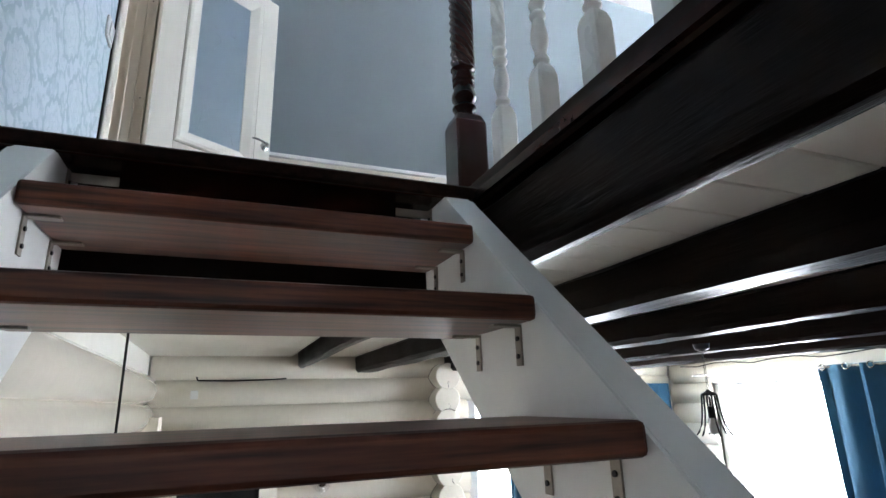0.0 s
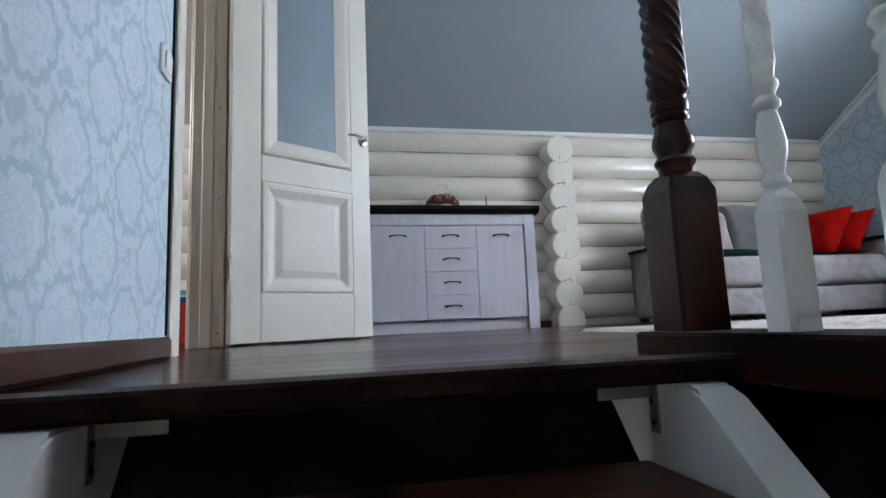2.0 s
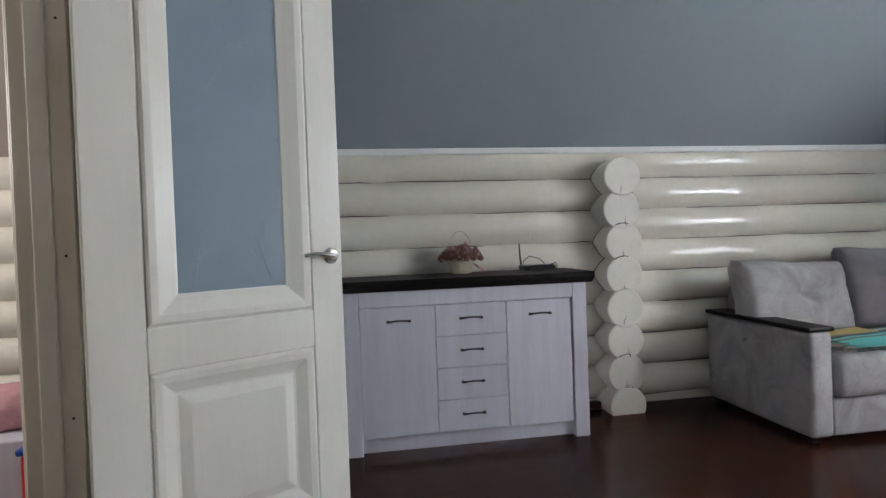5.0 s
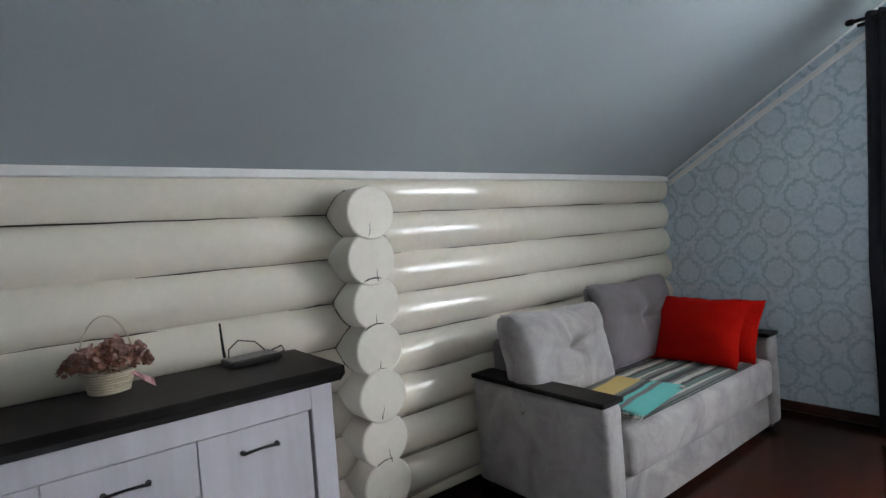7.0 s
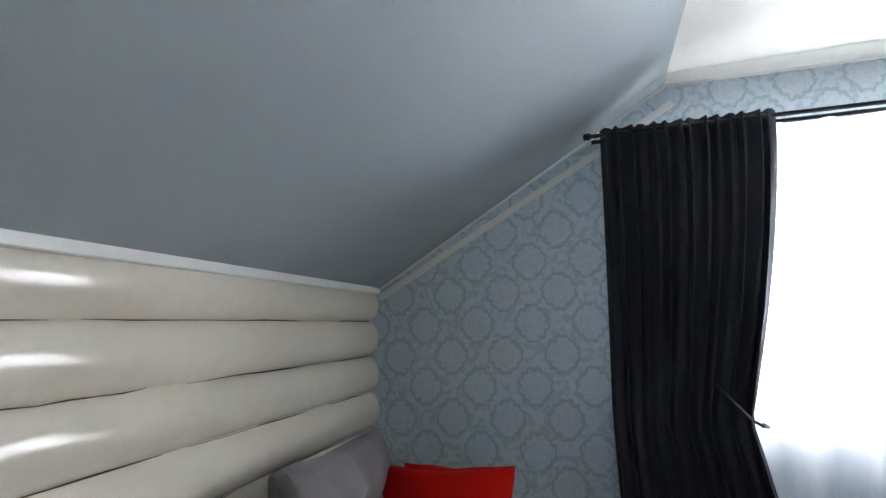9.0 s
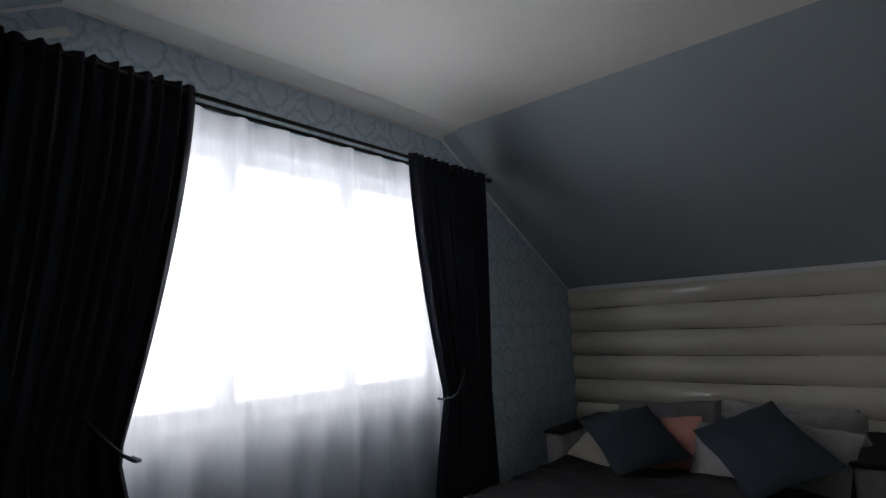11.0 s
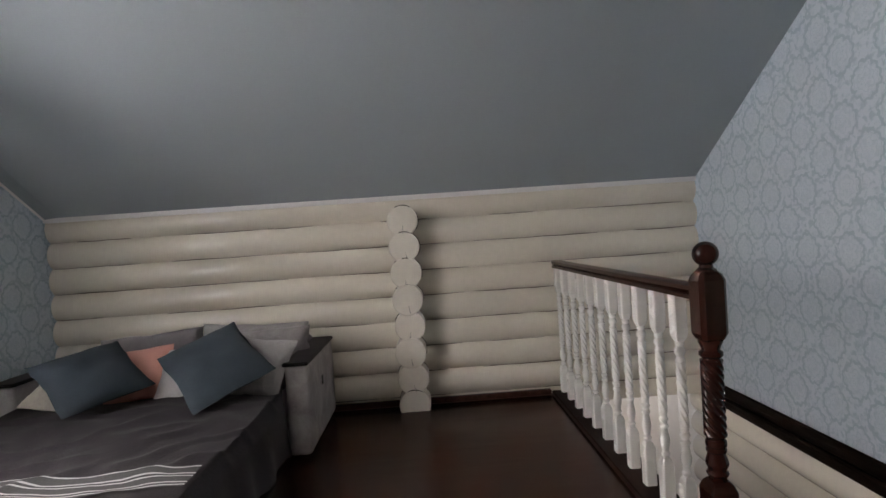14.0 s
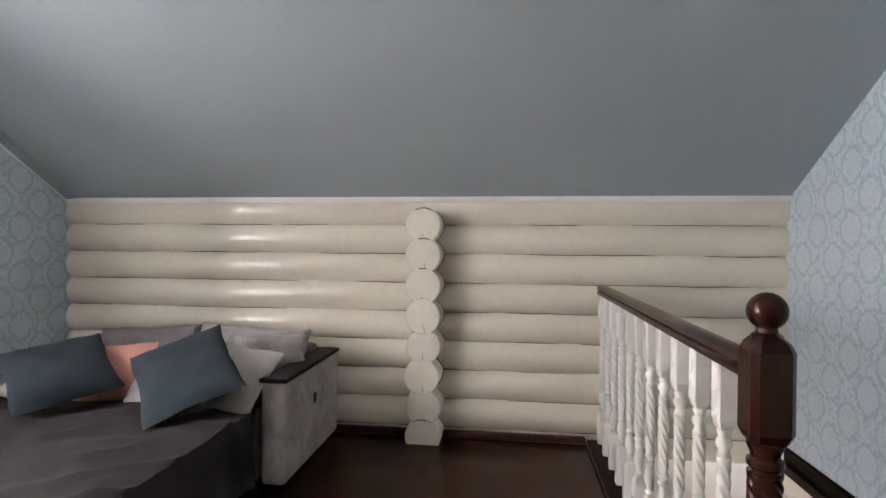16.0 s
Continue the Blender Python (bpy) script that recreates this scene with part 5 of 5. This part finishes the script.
cushion("throw_pillow", "pale fur throw pillow beside the arm", "pillow", 0.38, 0.38, 0.12, FUR, pose(3.04, 0.40, 0.55, 44, -6, -10), G, 17)
cushion("throw_pillow", "pale grey round-edged pillow against the back", "pillow", 0.44, 0.22, 0.18, VELOUR, pose(3.03, 0.02, 0.60, 30, 2, 6), G, 18)
cushion("throw_pillow", "beige throw pillow lying by the far arm", "pillow", 0.34, 0.30, 0.11, FRINGE, pose(4.12, 0.42, 0.50, 60, -6, -14), G, 19)

# ---- rug ----
bm = bmesh.new()
RX0, RX1, RY0, RY1 = 1.495, 3.35, 1.14, 3.025


def pile_height(u, v):
    x, y = RX0 + (RX1 - RX0) * u, RY0 + (RY1 - RY0) * v
    e = min(x - RX0, RX1 - x, y - RY0, RY1 - y)
    if e < 0.012:
        return (x, y, 0.003 + 0.009 * (e / 0.012))
    if e < 0.05:
        return (x, y, 0.015)
    h = 0.010
    wob = noise.noise((x * 1.4, y * 1.4, 2.0))
    st = noise.noise((x * 2.2 + wob, y * 9.0 + 3 * wob, 5.0))
    h += 0.005 * min(1.0, max(0.0, (st - 0.02) * 8))
    patch = noise.noise((x * 1.5 + 4.2, y * 1.6, 8.0))
    patch += 0.8 * math.exp(-((x - 1.80) ** 2 + (y - 2.35) ** 2) / 0.09)
    if patch > 0.12:
        dist = noise.voronoi(Vector((x * 17, y * 26, 0)))[0]
        h = 0.006 + 0.013 * min(1.0, (dist[1] - dist[0]) * 2.4)
    return (x, y, h + 0.0008 * noise.noise((x * 60, y * 60, 1)))


grid(bm, 200, 206, pile_height)
bmesh.ops.extrude_edge_only(bm, edges=[e for e in bm.edges if e.is_boundary])
for v in bm.verts:
    if v.is_boundary:
        v.co.z = 0.001
whole("rug", bm, RUG, "ivory and grey carved pile rug on the dark floor", "rug", smooth=True)


# ---- curtains ----
def curtain(name, label, x, ya, yb, z1, z0, mat, folds, depth, pinch=None, side="x", seed=1, thick=0.004, cat="curtain", back=0.0):
    """A hanging cloth between ya and yb with vertical folds; pinch: (height, ya, yb) where it is tied."""
    bm = bmesh.new()
    rng = random.Random(seed)
    ph = [rng.uniform(0, 6.28) for _ in range(4)]

    def at(u, v):
        z = z1 + (z0 - z1) * v
        a, b = ya, yb
        dp = depth
        if pinch:
            zp, pa, pb = pinch
            if z > zp:
                k = ((z1 - z) / (z1 - zp)) ** 1.6
            else:
                k = max(0.0, 1 - (zp - z) / 0.55) ** 1.3 * 0.45 + 0.55
            a, b = ya + (pa - ya) * k, yb + (pb - yb) * k
            dp = depth * (1 - 0.35 * k)
        w = u * folds * 2 * math.pi
        off = dp * (math.sin(w + ph[0] + 0.5 * math.sin(2.3 * v + ph[1])) + 0.35 * math.sin(1.7 * w + ph[2] + 1.2 * v))
        s = a + (b - a) * u + 0.006 * math.sin(w * 0.5 + 3 * v)
        # one end turns back to the wall
        off += back * max(0.0, 2 * u - 1.94) / 0.06
        return (x + off, s, z) if side == "x" else (s, x + off, z)
    grid(bm, max(48, int(folds * 14)), 34, at)
    ob = whole(name, bm, mat, label, cat, smooth=True)
    if thick:
        md = ob.modifiers.new("thickness", "SOLIDIFY")
        md.thickness = thick
    return ob


RODX, RODZ = 4.54, 2.195
rod = thing("curtain_rod", "dark double curtain rod with finials under the ceiling", "curtain rod", at=(0, 0, 0))
for xx, zz in ((RODX, RODZ), (RODX + 0.055, RODZ - 0.012)):
    bm = bmesh.new()
    tube(bm, [(xx, 0.885, zz), (xx, 3.545, zz)], 0.010, 10)
    part("pole", bm, METAL_BLACK, rod)
for y in (0.885, 3.545):
    bm = bmesh.new()
    lathe(bm, [(0.011, 0), (0.017, 0.006), (0.017, 0.03), (0.010, 0.038)], 14, Matrix.Translation((RODX, y, RODZ)) @ pose(0, 0, 0, 90 if y < 2 else -90))
    part("finial", bm, METAL_BLACK, rod, smooth=True)
    bm = bmesh.new()
    box(bm, (RODX - 0.01, y + (0.05 if y < 2 else -0.07), RODZ - 0.012), (XE - 0.0, y + (0.07 if y < 2 else -0.05), RODZ + 0.006), 0.003)
    part("rod_bracket", bm, METAL_BLACK, rod)
curtain("curtain", "floor-length navy blackout curtain tied back", RODX, 2.76, 3.505, RODZ + 0.030, 0.03, NAVY, 14, 0.018, (0.90, 2.975, 3.53), seed=3)
curtain("curtain", "floor-length navy blackout curtain tied back", RODX, 0.91, 1.60, RODZ + 0.030, 0.03, NAVY, 12, 0.018, (0.89, 0.96, 1.385), seed=4)
curtain("sheer_curtain", "floor-length white voile curtain across the window", RODX + 0.055, 0.97, 3.44, RODZ - 0.025, 0.03, SHEER, 13, 0.020, None, seed=7, thick=0.0, back=0.03)
for yi, sg, z in ((2.95, 1, 0.885), (1.405, -1, 0.885)):
    bm = bmesh.new()
    pts = [(RODX + 0.03, yi - sg * 0.012, z), (RODX - 0.02, yi - sg * 0.016, z - 0.004), (RODX - 0.055, yi + sg * 0.01, z + 0.004),
           (RODX - 0.062, yi + sg * 0.05, z + 0.03), (RODX - 0.058, yi + sg * 0.10, z + 0.085), (RODX - 0.045, yi + sg * 0.14, z + 0.14), (RODX + 0.0, yi + sg * 0.16, z + 0.165)]
    tube(bm, pts, [0.006, 0.007, 0.007, 0.006, 0.006, 0.005, 0.005], 8)
    whole("curtain_tieback", bm, TEALBLUE, "slate cord tieback round the navy curtain", "tieback", "curtain tiebacks", smooth=True)

# ---- chandelier ----
ch = thing("chandelier", "round silvery chandelier with a pierced scroll-pattern drum", "chandelier", at=(2.37, 2.33, 2.048))
SILVER = surface("pierced_silver_metal", (0.55, 0.53, 0.50), 0.4, 0.12, (60, 60, 60), metal=0.6)
R = 0.165
bm = bmesh.new()
for z in (0.0, 0.155):
    tube(bm, [(R * math.cos(a), R * math.sin(a), z) for a in np.linspace(0, 2 * math.pi, 65)[:-1]], 0.004, 8, True)
part("hoop", bm, SILVER, ch)
for k in range(16):
    bm = bmesh.new()
    a0 = 2 * math.pi * k / 16

    def on(da, z):
        return (R * math.cos(a0 + da), R * math.sin(a0 + da), z)
    for sg in (1, -1):
        for zc, zs in ((0.042, 1), (0.113, -1)):
            pts = []
            for q in range(22):
                th = q / 21 * 3.3 * math.pi
                rad = 0.030 * (1 - q / 25)
                pts.append(on(sg * (0.10 + rad * math.cos(th) / R), zc + zs * rad * math.sin(th)))
            tube(bm, pts, 0.0042, 5)
    tube(bm, [on(0.0, 0.02), on(0.06, 0.078), on(0.0, 0.135), on(-0.06, 0.078)], 0.0040, 5, True)
    part("scroll_panel", bm, SILVER, ch, "pierced scrollwork panel")
bm = bmesh.new()
for k in range(4):
    a = k * math.pi / 2 + 0.4
    tube(bm, [(R * math.cos(a), R * math.sin(a), 0.155), (0.03 * math.cos(a), 0.03 * math.sin(a), 0.30), (0.012 * math.cos(a), 0.012 * math.sin(a), 0.44)], 0.0025, 6)
part("hanger", bm, SILVER, ch)
bm = bmesh.new()
lathe(bm, [(0.055, 0.425), (0.06, 0.432), (0.06, 0.447)], 24)
part("ceiling_cup", bm, SILVER, ch, smooth=True)
for k in range(3):
    a = k * 2.09 + 0.3
    bm = bmesh.new()
    lathe(bm, [(0.013, 0.02), (0.015, 0.06), (0.02, 0.075), (0.03, 0.11), (0.022, 0.14), (0.006, 0.15)], 14, Matrix.Translation((0.08 * math.cos(a), 0.08 * math.sin(a), 0)))
    part("bulb", bm, PLASTIC_W, ch, "unlit white bulb", smooth=True)

# ---- lower room things ----
curtain("curtain", "bright blue eyelet curtain at the lower window", XE - 0.10, 1.4, 3.20, -0.31, -2.6, BLUECURT, 9, 0.05, None, seed=9)
curtain("curtain", "blue curtain at the lower log-wall window", NY - 0.06, 2.78, 3.2, -0.34, -2.6, BLUECURT, 4, 0.03, None, "y", seed=10)
curtain("curtain", "blue patterned curtain in the lower corner", NY - 0.06, 4.22, 4.66, -0.38, -2.6, BLUECURT, 4, 0.02, None, "y", seed=12)
lr = thing("curtain_rod", "silver curtain rod with eyelet rings in the lower room", "curtain rod")
bm = bmesh.new()
tube(bm, [(XE - 0.10, 1.4, -0.325), (XE - 0.10, 4.4, -0.325)], 0.010, 10)
part("pole", bm, STEEL, lr)
for k in range(9):
    bm = bmesh.new()
    y = 3.14 - k * 0.165
    tube(bm, [(XE - 0.10 - 0.036, y + 0.022 * math.cos(a), -0.325 + 0.022 * math.sin(a)) for a in np.linspace(0, 6.283, 15)[:-1]], 0.005, 6, True)
    part("eyelet", bm, STEEL, lr, smooth=True)
lan = thing("lantern", "small black iron lantern hanging on a chain from the beam", "lantern", at=(2.68, 2.45, -0.60))
for k in range(6):
    a = k * math.pi / 3
    bm = bmesh.new()
    tube(bm, [(r * math.cos(a), r * math.sin(a), z) for r, z in ((0.034, 0.105), (0.037, 0.07), (0.042, 0.02), (0.052, -0.03), (0.068, -0.065), (0.080, -0.08))],
         [0.005, 0.005, 0.0045, 0.0045, 0.0045, 0.0035], 6)
    part("rib", bm, METAL_BLACK, lan)
bm = bmesh.new()
lathe(bm, [(0.006, 0.135), (0.012, 0.125), (0.036, 0.112), (0.038, 0.104), (0.030, 0.102)], 18)
part("cap", bm, METAL_BLACK, lan, smooth=True)
bm = bmesh.new()
lathe(bm, [(0.005, 0.10), (0.005, 0.055), (0.017, 0.052), (0.017, 0.0), (0.012, -0.002)], 16)
part("bulb_holder", bm, METAL_BLACK, lan, smooth=True)
bm = bmesh.new()
lathe(bm, [(0.012, 0.0), (0.016, -0.02), (0.027, -0.045), (0.024, -0.068), (0.006, -0.078)], 16)
part("bulb", bm, PLASTIC_W, lan, "white glass bulb", smooth=True)
bm = bmesh.new()
for k in range(9):
    z = 0.14 + k * 0.022
    tube(bm, [(0.006 * math.cos(a) if k % 2 else 0, 0 if k % 2 else 0.006 * math.cos(a), z + 0.011 * (1 + 1.1 * math.sin(a))) for a in np.linspace(0, 6.283, 11)[:-1]], 0.0016, 5, True)
lathe(bm, [(0.012, 0.315), (0.034, 0.328), (0.040, 0.352)], 18)
part("chain", bm, METAL_BLACK, lan)
sbst = thing("wall_ornament", "small round sunburst ornament on the lower log wall", "ornament", at=(1.225, NY - 0.004, -1.05))
bm = bmesh.new()
lathe(bm, [(0.034, 0), (0.034, 0.012), (0.02, 0.022), (0.004, 0.026)], 20, pose(0, 0, 0, 90))
part("centre", bm, STEEL, sbst, smooth=True)
bm = bmesh.new()
for k in range(24):
    a = k * math.pi / 12
    tube(bm, [(0.03 * math.cos(a), -0.004, 0.03 * math.sin(a)), (0.075 * math.cos(a), -0.004, 0.075 * math.sin(a))], 0.0018, 5)
part("ray", bm, STEEL, sbst)
cbl = thing("wall_cable", "dark cable running down the lower wall", "cable")
bm = bmesh.new()
tube(bm, [(0.06, 3.2, -0.1), (0.062, 3.2, -0.6), (0.06, 3.18, -1.2), (0.06, 3.17, -1.9)], 0.006, 6)
part("cable", bm, PLASTIC_B, cbl)

cbl = thing("ceiling_cable", "thin dark cable sagging along the lower window head", "cable")
bm = bmesh.new()
tube(bm, [(XE - 0.03, 1.0 + 0.2 * k, -0.225 - 0.012 * math.sin(k * 1.9) - 0.004 * (k % 3)) for k in range(19)], 0.005, 6)
part("cable", bm, PLASTIC_B, cbl)
cbl = thing("wall_cable", "black cable clipped along the top lower log", "cable")
bm = bmesh.new()
tube(bm, [(0.30, NY - 0.012, -0.275), (0.31, NY - 0.012, -0.30), (0.55, NY - 0.014, -0.305), (0.85, NY - 0.012, -0.298), (0.93, NY - 0.010, -0.292)], 0.007, 6)
part("cable", bm, PLASTIC_B, cbl)
whole("junction_box", boxbm((0.27, NY - 0.035, -0.43), (0.32, NY + 0.03, -0.37), 0.006, 2), PLASTIC_W, "small white junction box on the lower log wall", "junction box")

# ---- side room behind the doorway ----
bm = bmesh.new()
box(bm, (-2.75, 1.0, 0.0), (-2.6, 5.0, 2.9))
box(bm, (-2.6, 1.0, 0.0), (-0.13, 1.12, 2.9))
whole("wall_side_room", bm, BEIGE, "beige painted wall of the side room", "wall", kind="structure")
bm = bmesh.new()
prism(bm, [(GY1 + ov, KNEE - ov * SLOPE_R), (Y1C, FLAT), (1.0, FLAT), (1.0, FLAT + 0.12), (Y1C, FLAT + 0.12), (GY1 + ov, KNEE - ov * SLOPE_R + 0.12)], -2.75, -0.02)
whole("ceiling_side_room", bm, BEIGE, "beige sloping ceiling of the side room", "ceiling", kind="structure")
for i in range(8):
    ob = part("log", log_mesh(2.46, 500 + i), LOG, wall_north, smooth=True)
    ob.matrix_world = Matrix.Translation((-2.6, GY1 + RAD, KNEE - 0.0795 - ROW * i))
REDPL = surface("red_plastic", (0.60, 0.03, 0.015), 0.4, 0.05, (20, 20, 20), bump=0.03)
BLUEPL = surface("blue_plastic", (0.03, 0.08, 0.35), 0.4, 0.05, (20, 20, 20), bump=0.03)
TEALPL = surface("teal_card", (0.05, 0.32, 0.33), 0.6, 0.08, (20, 20, 20), bump=0.03)
tb = thing("storage_box", "red plastic storage box with a blue lid", "storage box", at=(-0.42, 4.25, 0.0), rz=4)
part("body", boxbm((-0.25, -0.16, 0.0), (0.25, 0.16, 0.24), 0.015, 2), REDPL, tb)
part("lid", boxbm((-0.26, -0.17, 0.24), (0.26, 0.17, 0.268), 0.008, 2), BLUEPL, tb, "blue lid")
whole("folder", boxbm((-0.62, 4.13, 0.275), (-0.24, 4.36, 0.31), 0.004, 1), TEALPL, "teal folder lying on the storage box", "folder")
whole("notebook", boxbm((-0.55, 4.10, 0.268), (-0.30, 4.34, 0.276), 0.002, 1), PLASTIC_W, "white notebook under the folder", "book")
cushion("soft_toy_bundle", "pink patterned cloth bundle by the wall", "bundle", 0.30, 0.22, 0.16, ROSE, pose(-0.80, 4.40, 0.36, -20, 0, 10), "", 33)
whole("chest", boxbm((-0.98, 4.22, 0.0), (-0.70, 4.66, 0.26), 0.01, 2), WASHED, "low pale chest under the pink bundle", "chest")

# backdrop outside
bm = bmesh.new()
box(bm, (-60, -60, -3.3), (80, 60, -3.2))
GRASS = surface("far_grass", (0.06, 0.09, 0.03), 0.9, 0.3, (1, 1, 1), 1.0, 0.2)
whole("ground", bm, GRASS, "grass ground outside the house", "ground", kind="structure")

# ---- planks of the attic floor ----
rng = random.Random(77)
PW, PL = 0.193, 1.285
plank_meshes = {}


def plank_mesh(length):
    key = round(length, 2)
    if key not in plank_meshes:
        bm = boxbm((0.00015, 0.00015, -0.008), (key - 0.00015, PW - 0.00015, 0.0))
        me = bpy.data.meshes.new("plank")
        bmesh.ops.recalc_face_normals(bm, faces=bm.faces[:])
        bm.to_mesh(me)
        bm.free()
        me.materials.append(FLOOR)
        plank_meshes[key] = me
    return plank_meshes[key]


row = 0
y = -0.603
while y < 4.9:
    start = -2.6 if y > 1.5 else 1.16
    x = start
    ln = PL * (0.33 + 0.33 * (row % 3))
    while x < 4.86:
        ln = round(min(ln, 4.88 - x), 2)
        pk = new("plank", plank_mesh(max(ln, 0.05)))
        pk.parent = floor
        pk.matrix_world = pose(x, y, rng.uniform(-0.0001, 0.0), rng.uniform(-0.05, 0.05), 0.0, 0.0)
        x += max(ln, 0.05)
        ln = PL
    y += PW
    row += 1
